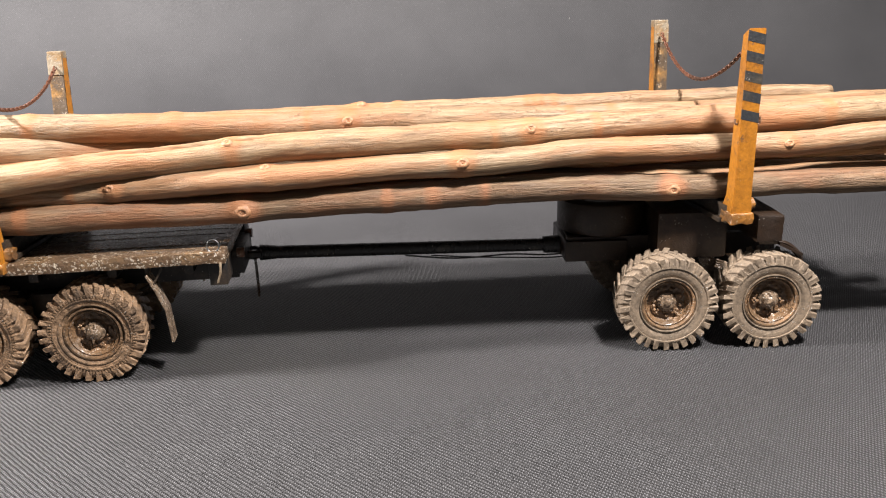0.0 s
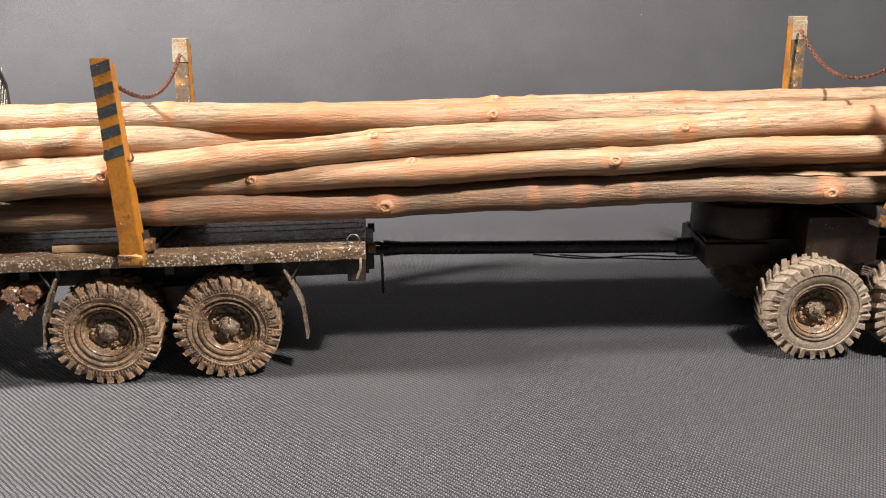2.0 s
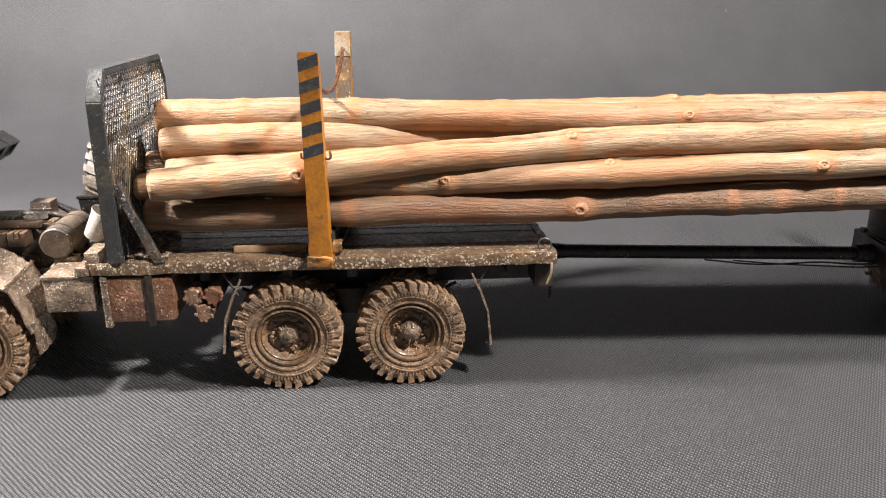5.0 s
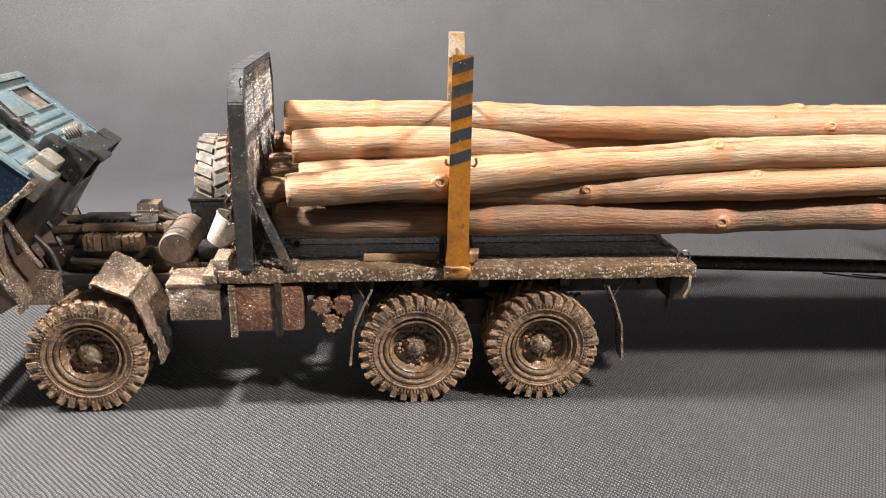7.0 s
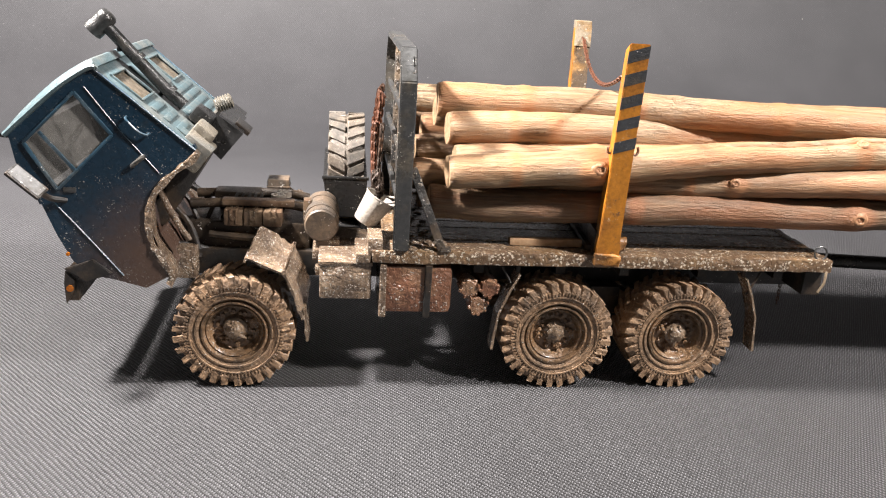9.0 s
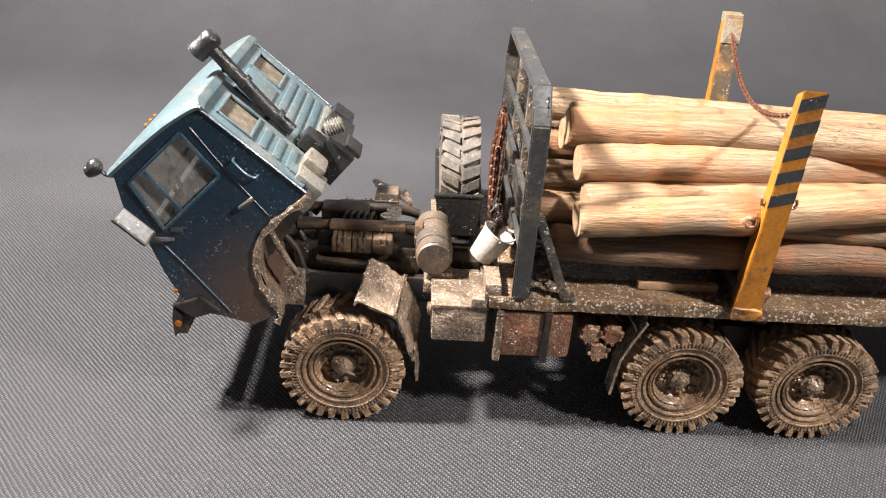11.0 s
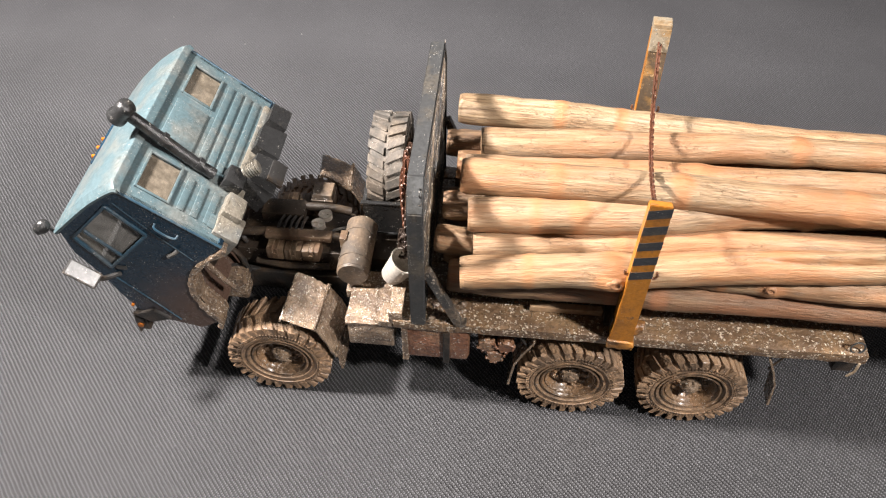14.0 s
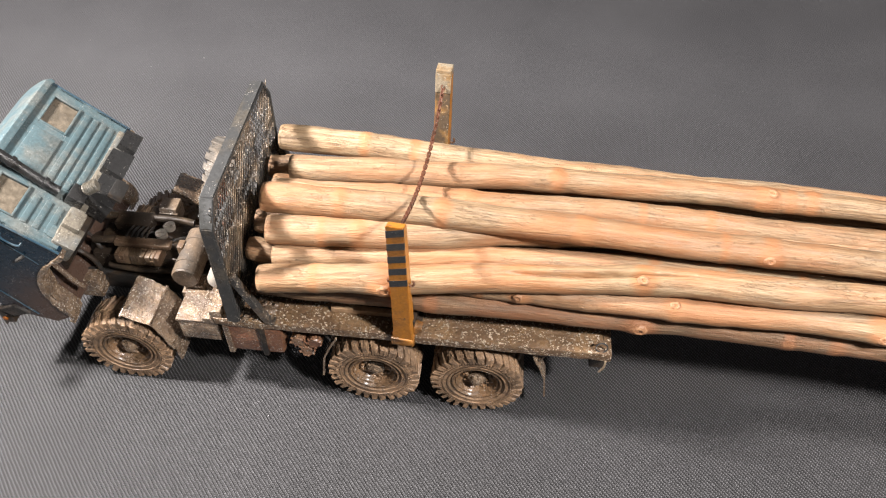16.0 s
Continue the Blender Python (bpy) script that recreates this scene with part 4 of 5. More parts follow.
        tube(bm, [(x, y, 44), (x + rnd.uniform(2, 6), y + rnd.uniform(-3, 3), 53 + rnd.uniform(-2, 1)), (x + rnd.uniform(8, 14), y + rnd.uniform(-4, 4), 50), (x + rnd.uniform(12, 20), y + rnd.uniform(-5, 5), 42)], rnd.uniform(0.4, 0.8), 6, 20)
        part("hose", bm, rnd.choice((CHASSIS, PIPE, ENGINE)), e, "", 40)
    bm = bmesh.new()
    box(bm, (-133, -13, 25), (-120, 13, 33), 1.0)
    box(bm, (-128, -18.5, 27.0), (-108, -11.5, 36.2), 1.0)
    lumps(bm, 0.4, 0.35)
    part("front_frame", bm, CRUST, truck, "front frame end caked with mud", 40)


engine()


# ---- the tilted cab ----
NEAR, FAR = -33.5, 31.5


def cab():
    rear = [(-129.4, 89.7), (-104.4, 69.3)]
    side = [(-129.4, 89.7), (-137.7, 84.1), (-146.4, 76.4), (-151.0, 71.7), (-149.5, 62.5), (-144.3, 52.8), (-141.1, 44.3), (-137.6, 37.2), (-132.5, 33.2), (-126.7, 32.0), (-118.9, 29.8), (-112.4, 33.6), (-116.8, 41.7), (-118.3, 50.5), (-115.0, 59.3), (-109.7, 64.1), (-104.4, 69.3)]
    hole = [(-134.1, 83.0), (-125.4, 72.4), (-140.0, 57.2), (-147.4, 69.6)]

    def wall(bm, y, thick, sgn):
        """A side wall with its window opening cut through."""
        n_side = [Vector((x, y, z)) for x, z in side]
        h = [Vector((x, y, z)) for x, z in hole]
        loops = []
        for d in (0.0, thick * sgn):
            vo = [bm.verts.new(v + Vector((0, d, 0))) for v in n_side]
            vh = [bm.verts.new(v + Vector((0, d, 0))) for v in h]
            es = [bm.edges.new((vo[i], vo[(i + 1) % len(vo)])) for i in range(len(vo))] + [bm.edges.new((vh[i], vh[(i + 1) % 4])) for i in range(4)]
            bmesh.ops.triangle_fill(bm, use_beauty=True, edges=es)
            loops.append((vo, vh))
        for a, b in zip(loops[0], loops[1]):
            for i in range(len(a)):
                j = (i + 1) % len(a)
                bm.faces.new((a[i], a[j], b[j], b[i]))

    bm = bmesh.new()
    wall(bm, NEAR, 1.2, 1)
    wall(bm, FAR, 1.2, -1)
    # front skin and floor between the side walls
    skin = side[5:17]
    slab(bm, skin + [(x + (1.0 if i < 4 else -0.6), z + (0.6 if i < 4 else 1.4)) for i, (x, z) in enumerate(skin)][::-1], NEAR + 0.6, FAR - 0.6)
    bmesh.ops.recalc_face_normals(bm, faces=bm.faces)
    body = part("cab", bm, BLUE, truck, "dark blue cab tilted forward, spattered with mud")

    def on(x, z, y=NEAR):
        return Vector((x, y, z))

    # rear wall with pressed ribs; runs down and back from the roof
    a, b = Vector((rear[0][0], 0, rear[0][1])), Vector((rear[1][0], 0, rear[1][1]))
    down = (b - a).normalized()
    out = Vector((-down.z, 0, down.x))
    if out.x < 0:
        out = -out
    length = (b - a).length

    def at(s, y, h=0.0):
        return a + down * s + Vector((0, y, 0)) + out * h

    def plate(bm, s0, s1, y0, y1, h0, h1, bevel=0.0):
        m = Matrix((down, Vector((0, 1, 0)), out)).transposed().to_4x4()
        m.translation = a
        return box(bm, (s0, y0, h0), (s1, y1, h1), bevel, m)

    bm = bmesh.new()
    w0, w1 = ((-28.5, -15.5)), ((13.0, 26.0))
    s0, s1 = 4.6, 13.6
    plate(bm, 0, s0, NEAR + 0.2, FAR - 0.2, -1.2, 0.0)
    plate(bm, s1, length, NEAR + 0.2, FAR - 0.2, -1.2, 0.0)
    for y0, y1 in ((NEAR + 0.2, w0[0]), (w0[1], w1[0]), (w1[1], FAR - 0.2)):
        plate(bm, s0, s1, y0, y1, -1.2, 0.0)
    back = part("rear_wall", bm, PALE, body, "light blue rear wall with pressed ribs")
    for y0, y1, count in ((-29.0, -16.5, 3), (-9.0, 26.5, 4)):
        for i in range(count):
            s = 16.4 + (12.4 / count) * i
            bm = bmesh.new()
            plate(bm, s, s + 2.1, y0, y1, -0.5, 0.38, 0.3)
            part("rib", bm, PALE, back, "", 40)
    bm = bmesh.new()
    plate(bm, 4.0, 14.2, -9.5, 9.5, -0.4, 0.5, 0.4)
    part("raised_panel", bm, PALE, back, "", 40)
    bm = bmesh.new()
    plate(bm, 26.0, 30.5, -29.5, -24.5, 0.0, 0.5, 0.24)
    part("hatch", bm, PALE, back, "", 40)
    for y0, y1 in (w0, w1):
        bm = bmesh.new()
        for q in ((s0 - 0.7, s0, y0 - 0.7, y1 + 0.7), (s1, s1 + 0.7, y0 - 0.7, y1 + 0.7), (s0, s1, y0 - 0.7, y0), (s0, s1, y1, y1 + 0.7)):
            plate(bm, *q, -0.6, 0.55, 0.15)
        part("window_frame", bm, PALE, body, "", 40)
        bm = bmesh.new()
        plate(bm, s0, s1, y0, y1, -0.75, -0.5)
        ob = part("rear_pane", bm, GLASS, body, "rear window pane crusted with dust")
    # roof: an arched skin with its visor edge
    bm = bmesh.new()
    prof = [(-128.4, 90.2), (-130.2, 90.5), (-138.2, 85.1), (-147.0, 77.2), (-152.2, 71.8)]
    ys = [NEAR - 0.6, NEAR + 1.2, NEAR + 6, -20, -8, 0, 8, 20, FAR - 6, FAR - 1.2, FAR + 0.6]
    up = [-0.5, 0.8, 0.95, 1.0, 1.05, 1.1, 1.05, 1.0, 0.95, 0.8, -0.5]
    grids = []
    for lift in (0.0, -1.1):
        g = []
        for i, (x, z) in enumerate(spline(prof, 18)):
            u = i / 18
            nx, nz = -0.62, 0.78
            g.append([bm.verts.new((x + nx * (h * (0.35 + 0.65 * math.sin(math.pi * min(1, u + 0.08))) + lift), y, z + nz * (h * (0.35 + 0.65 * math.sin(math.pi * min(1, u + 0.08))) + lift))) for y, h in zip(ys, up)])
        grids.append(g)
    top, low = grids
    for g in grids:
        for i in range(18):
            for j in range(len(ys) - 1):
                bm.faces.new((g[i][j], g[i][j + 1], g[i + 1][j + 1], g[i + 1][j]))
    edge = [(0, j) for j in range(len(ys))] + [(i, len(ys) - 1) for i in range(1, 19)] + [(18, j) for j in range(len(ys) - 2, -1, -1)] + [(i, 0) for i in range(17, 0, -1)]
    for (i, j), (k, q) in zip(edge, edge[1:] + edge[:1]):
        bm.faces.new((top[i][j], top[k][q], low[k][q], low[i][j]))
    bmesh.ops.recalc_face_normals(bm, faces=bm.faces)
    part("roof", bm, PALE, body, "light blue flat-topped roof", 22)
    for y in (NEAR - 0.4, FAR + 0.4):
        bm = bmesh.new()
        tube(bm, [(-128.4, y, 89.6), (-130.4, y, 89.2), (-137.8, y, 84.1), (-146.6, y, 76.2), (-151.8, y, 71.3)], 0.75, 6, 24)
        part("gutter", bm, PALE, body, "", 40)
    # roof markers
    for y in (-4, 0, 4):
        bm = bmesh.new()
        box(bm, (-152.4, y - 0.5, 72.8), (-151.1, y + 0.5, 74.0), 0.3)
        part("roof_marker", bm, AMBER, body, "small orange roof marker light", 40)
    bm = bmesh.new()
    bar(bm, (-150.4, -8, 74.0), (-150.4, 12, 74.0), 1.2, 1.0)
    part("marker_bar", bm, BLUE, body)
    # windscreen and side panes
    bm = bmesh.new()
    bar(bm, (-150.3, -1, 70.5), (-146.0, -1, 56.0), FAR - NEAR - 9, 0.4, (1, 0, 0.3))
    part("windscreen", bm, GLASS, body, "dusty windscreen pane")
    bm = bmesh.new()
    for y in (NEAR + 2.0, -1.0, FAR - 2.0):
        bar(bm, (-151.0, y, 71.7), (-144.6, y, 53.0), 3.0 if abs(y) > 5 else 1.0, 1.0, (1, 0, 0.3))
    bar(bm, (-145.0, -1, 54.5), (-144.0, -1, 52.0), FAR - NEAR - 3, 1.0, (1, 0, 0.3))
    part("windscreen_frame", bm, BLUE, body)
    for y, sg in ((NEAR, -1), (FAR, 1)):
        frame_pts = hole + hole[:1]
        bm = bmesh.new()
        for (xa, za), (xb, zb) in zip(frame_pts, frame_pts[1:]):
            bar(bm, (xa, y + 0.2 * sg, za), (xb, y + 0.2 * sg, zb), 0.9, 0.9, (0, 1, 0), 0, 0.2)
        bar(bm, (-143.4, y + 0.2 * sg, 72.6), (-135.0, y + 0.2 * sg, 62.4), 0.9, 0.8, (0, 1, 0), 0, 0.2)
        part("window_frame", bm, TRIM, body, "light blue worn window frame", 40)
        bm = bmesh.new()
        slab(bm, hole, y - 0.6 * sg, y - 0.8 * sg)
        part("side_pane", bm, VEILED, body, "side window pane veiled in pale grey for the backdrop beyond")
        # door seams, handle, grab bars
        bm = bmesh.new()
        tube(bm, [(-131.5, y + 0.12 * sg, 84.5), (-124, y + 0.12 * sg, 74.5), (-114.0, y + 0.12 * sg, 62.6)], 0.18, 6, 10)
        tube(bm, [(-128.8, y + 0.12 * sg, 89.0), (-117, y + 0.12 * sg, 79.4), (-104.6, y + 0.12 * sg, 69.2)], 0.4, 6, 10)
        tube(bm, [(-141.5, y + 0.12 * sg, 54.0), (-134.0, y + 0.12 * sg, 45.0), (-124.8, y + 0.12 * sg, 33.4)], 0.25, 6, 10)
        part("door_edge", bm, TRIM, body, "", 40)
        bm = bmesh.new()
        tube(bm, [(-120.8, y, 64.2), (-120.4, y + 1.0 * sg, 64.8), (-118.4, y + 1.3 * sg, 66.6), (-117.4, y + 0.8 * sg, 67.4)], 0.65, 8, 12)
        part("door_handle", bm, GREY, body, "pale metal door handle", 40)
        bm = bmesh.new()
        tube(bm, [(-121.6, y, 77.4), (-121.4, y + 1.4 * sg, 76.8), (-118.8, y + 1.4 * sg, 74.0), (-116.6, y + 1.3 * sg, 73.0), (-116.0, y, 73.2)], 0.35, 6, 16)
        part("grab_handle", bm, TRIM, body, "", 40)
        bm = bmesh.new()
        box(bm, (-138.6, y - 0.5, 56.6), (-135.4, y + 0.5, 58.0), 0.3, Matrix.Rotation(0, 4, "Y"))
        part("badge_plate", bm, GREY, body, "", 40)
        # wheel-arch lip
        bm = bmesh.new()
        arch = [(-104.6, 69.0), (-109.9, 64.0), (-115.2, 59.2), (-118.4, 50.5), (-117.0, 41.6), (-112.6, 33.6), (-113.6, 31.6)]
        line = [Vector((p[0], 0, p[1])) for p in spline(arch, 30)]
        rings = []
        for k, p in enumerate(line):
            d = (line[min(k + 1, 30)] - line[max(k - 1, 0)]).normalized()
            side_way = Vector((-d.z, 0, d.x))
            side_way = side_way if side_way.x > 0 else -side_way
            thick = 1.7 + 0.5 * math.sin(k * 0.9)
            ring = [(0.0, 0.7), (0.5, 0.9), (thick, 0.6), (thick, -2.0), (thick * 0.9, -4.5), (thick * 0.7, -7.0), (0.0, -7.0)]
            rings.append([bm.verts.new(p + side_way * h + Vector((0, y + w * sg, 0))) for h, w in ring])
        for p, q in zip(rings, rings[1:]):
            for k in range(7):
                bm.faces.new((p[k], p[(k + 1) % 7], q[(k + 1) % 7], q[k]))
        bm.faces.new(rings[0])
        bm.faces.new(rings[-1])
        bmesh.ops.recalc_face_normals(bm, faces=bm.faces)
        bmesh.ops.subdivide_edges(bm, edges=[e for e in bm.edges if e.calc_length() > 1.8], cuts=1)
        lumps(bm, 0.5, 0.5)
        part("wheel_arch", bm, CRUST, body, "wheel-arch lip thick with mud", 40)
        # bumper end with indicator
        bm = bmesh.new()
        slab(bm, [(-140.0, 35.2), (-132.4, 38.0), (-127.6, 34.2), (-134.4, 31.6)], y - 0.6 * sg, y + 1.0 * sg, 0.2)
        slab(bm, [(-139.9, 34.4), (-137.6, 31.8), (-138.2, 28.0), (-140.2, 24.9), (-140.4, 31)], y - 9 * sg, y + 0.8 * sg, 0.2)
        bar(bm, (-138.4, y - 0.6 * sg, 28.5), (-138.4, -1.0, 28.5), 2.5, 6.0)
        part("bumper", bm, CHASSIS, body, "dark muddy bumper end", 35)
        bm = bmesh.new()
        rod(bm, (-138.9, y + 0.2 * sg, 29.6), (-138.9, y + 1.0 * sg, 29.6), 0.95, sides=14)
        part("indicator", bm, AMBER, body, "round orange indicator lens", 40)
        bm = bmesh.new()
        rod(bm, (-138.8, y - 0.2 * sg, 39.4), (-138.8, y + 0.6 * sg, 39.4), 0.5, sides=12)
        part("side_marker", bm, AMBER, body, "small orange side lamp", 40)
        # mirror
        bm = bmesh.new()
        m = pose(0, 0, 0, 0, 42, 0) @ pose(0, 0, 0, -24 * sg, 0, 0)
        m.translation = (-145.2, y + 6.4 * sg, 60.8)
        box(bm, (-5.0, -2.5, -0.6), (5.0, 2.5, 0.5), 0.5, m)
        mir = part("mirror", bm, CHASSIS, body, "black side mirror housing", 40)
        bm = bmesh.new()
        box(bm, (-4.4, -2.0, 0.45), (4.4, 2.0, 0.62), 0.05, m)
        part("mirror_glass", bm, MIRROR, mir, "mirror glass with its mottled grey reflection painted in")
        bm = bmesh.new()
        tube(bm, [(-142.4, y + 5.5 * sg, 57.6), (-140.8, y + 3.0 * sg, 55.6), (-138.2, y, 54.4)], 0.8, 8, 12)
        part("mirror_arm", bm, CHASSIS, mir, "", 40)
    # cab inside: seats and steering wheel
    bm = bmesh.new()
    for y in (-16, 14):
        bar(bm, (-128, y, 62), (-121, y, 69), 13, 3, (0, 0, 1), 0, 0.8)
        bar(bm, (-121, y, 68), (-130, y, 80), 13, 3, (1, 0, 0), 0, 0.8)
    part("seat", bm, CHASSIS, body, "dark cab seats")
    bm = bmesh.new()
    c = Vector((-141.0, -15, 67.0))
    tube(bm, [c + Vector((2.6 * math.sin(q), 5 * math.cos(q), 4.4 * math.sin(q))) for q in np.linspace(0, 6.28, 18)], 0.4, 6, 50)
    tube(bm, [c, c + Vector((-2.5, 0, -3)), (-141, -15, 56)], 0.6, 6, 10)
    part("steering_wheel", bm, CHASSIS, body, "", 40)
    # horn-shaped lamp on the roof corner
    bm = bmesh.new()
    got = bmesh.ops.create_uvsphere(bm, u_segments=16, v_segments=10, radius=2.1)
    bmesh.ops.transform(bm, matrix=Matrix.Translation((-155.0, NEAR - 0.2, 73.2)) @ Matrix.Diagonal((0.9, 1.0, 1.05, 1)), verts=got["verts"])
    rod(bm, (-155.6, NEAR - 0.2, 72.6), (-157.0, NEAR - 0.4, 72.0), 1.9, 1.7, 16)
    tube(bm, [(-151.0, NEAR, 71.0), (-152.6, NEAR, 71.2), (-153.8, NEAR, 72.4)], 0.5, 6, 10)
    part("corner_lamp", bm, PIPE, body, "small black round lamp on a stalk", 40)
    # snorkel pipe along the rear wall
    bm = bmesh.new()
    tube(bm, [(-110.8, -12.6, 77.4), (-116.5, -12.6, 82.8), (-130.8, -12.6, 98.4)], 1.75, 14, 20)
    for f in (0.12, 0.55):
        p = Vector((-111.6, -12.6, 78.2)).lerp(Vector((-130.8, -12.6, 98.4)), f)
        rod(bm, p, p + Vector((-1.0, 0, 1.1)), 2.1, sides=14)
    snork = part("intake_pipe", bm, PIPE, body, "long black air intake pipe", 40)
    bm = bmesh.new()
    way, top_end = Vector((-0.72, 0, -0.69)), Vector((-129.4, -12.6, 101.4))
    lathe(bm, [(0.0, -0.3), (2.2, 0.0), (3.0, 0.7), (3.15, 2.0), (3.0, 4.6), (3.35, 5.4), (3.4, 7.2), (2.7, 7.2), (2.5, 3.0), (0.0, 2.8)], 24)
    turn = way.to_track_quat("Y", "Z").to_matrix().to_4x4()
    turn.translation = top_end
    bmesh.ops.transform(bm, matrix=turn @ Matrix.Diagonal((0.86, 0.95, 0.86, 1)), verts=bm.verts)
    part("pipe_hood", bm, PIPE, snork, "round black pipe hood", 40)
    bm = bmesh.new()
    for f in (0.25, 0.8):
        p = Vector((-110.8, -12.6, 77.4)).lerp(Vector((-130.8, -12.6, 98.4)), f)
        bar(bm, p, p + Vector((-1.6, 2.6, -2.6)), 1.0, 1.0)
    part("pipe_clip", bm, PIPE, snork)
    # lower rear gear of the cab: bellows, ducts, brackets
    m = Matrix((down, Vector((0, 1, 0)), out)).transposed().to_4x4()
    m.translation = a

    def block(name, lo, hi, mat, label="", worn=0.35, bevel=0.6):
        bm = bmesh.new()
        box(bm, lo, hi, bevel, m)
        bmesh.ops.subdivide_edges(bm, edges=[e for e in bm.edges if e.calc_length() > 4], cuts=3)
        lumps(bm, worn, 0.4)
        part(name, bm, mat, body, label, 40)

    block("rear_crossmember", (29.0, -30.0, -1.6), (33.0, 27.5, 0.9), GRIME, "grimy blue-grey rear cab crossmember")
    block("cab_mount", (28.0, -24.5, 0.0), (34.0, -16.5, 3.8), GRIME, "square cab mount block crusted with mud")
    block("cab_mount", (28.0, -31.0, -6.5), (36.0, -22.0, 1.5), GRIME, "cab mount block crusted with mud")
    block("cab_mount", (31.5, 18.0, -5.0), (36.5, 27.0, 1.0), GRIME, "cab mount block crusted with mud")
    block("bellows_box", (25.0, -14.5, 0.5), (31.0, -7.5, 5.0), PIPE, "dark muddy square box behind the cab")
    def duct(lo, hi, t, flare):
        bm = bmesh.new()
        for a0, a1 in (((lo[0], lo[1], lo[2]), (hi[0], lo[1] + t, hi[2])), ((lo[0], hi[1] - t, lo[2]), (hi[0], hi[1], hi[2])),
                       ((lo[0], lo[1] + t, lo[2]), (hi[0], hi[1] - t, lo[2] + t)), ((lo[0], lo[1] + t, hi[2] - t), (hi[0], hi[1] - t, hi[2])),
                       ((lo[0], lo[1] + t, lo[2] + t), (lo[0] + t, hi[1] - t, hi[2] - t))):
            box(bm, a0, a1)
        mid = [(p + q) / 2 for p, q in zip(lo, hi)]
        for v in bm.verts:
            if v.co.x > hi[0] - 0.1:
                v.co.y = mid[1] + (v.co.y - mid[1]) * flare
                v.co.z = mid[2] + (v.co.z - mid[2]) * flare
        bmesh.ops.transform(bm, matrix=m, verts=bm.verts)
        part("air_duct", bm, PIPE, body, "open flared dark air duct", 30)

    duct((31.0, -11.0, -3.0), (39.5, 1.0, 6.0), 0.8, 1.15)
    duct((30.0, 5.0, -3.0), (38.0, 15.0, 4.5), 0.8, 1.2)
    duct((31.0, 19.0, -2.0), (37.5, 27.0, 4.0), 0.8, 1.1)
    bm = bmesh.new()
    lathe(bm, [(1.8, 0.0)] + [(2.35 if k % 2 else 1.75, 0.4 + 0.37 * k) for k in range(12)] + [(1.7, 5.0)], 20)
    bmesh.ops.transform(bm, matrix=Matrix.Translation(at(28.6, -11.0, 7.6)) @ Matrix.Rotation(radians(-70), 4, "Z") @ Matrix.Rotation(radians(18), 4, "X"), verts=bm.verts)
    part("bellows", bm, GRIME, body, "dusty ribbed rubber bellows", 30)
    block("duct_flap", (36.0, -8.0, 6.0), (41.0, 1.0, 7.2), CHASSIS, "", 0.1, 0.2)
    bm = bmesh.new()
    tube(bm, [(-116.0, -26.5, 57.0), (-112.6, -26.0, 49.0), (-108.4, -25.5, 41.5)], 0.9, 8, 14)
    lumps(bm, 0.25, 0.5)
    part("tilt_strut", bm, CRUST, body, "muddy cab tilt strut", 40)
    bm = bmesh.new()
    bmat = [(-122, 45), (-108, 66), (-104, 63), (-116, 44)]
    slab(bm, bmat, -20, 24)
    part("cab_floor", bm, CHASSIS, body, "dark cab underside")


cab()


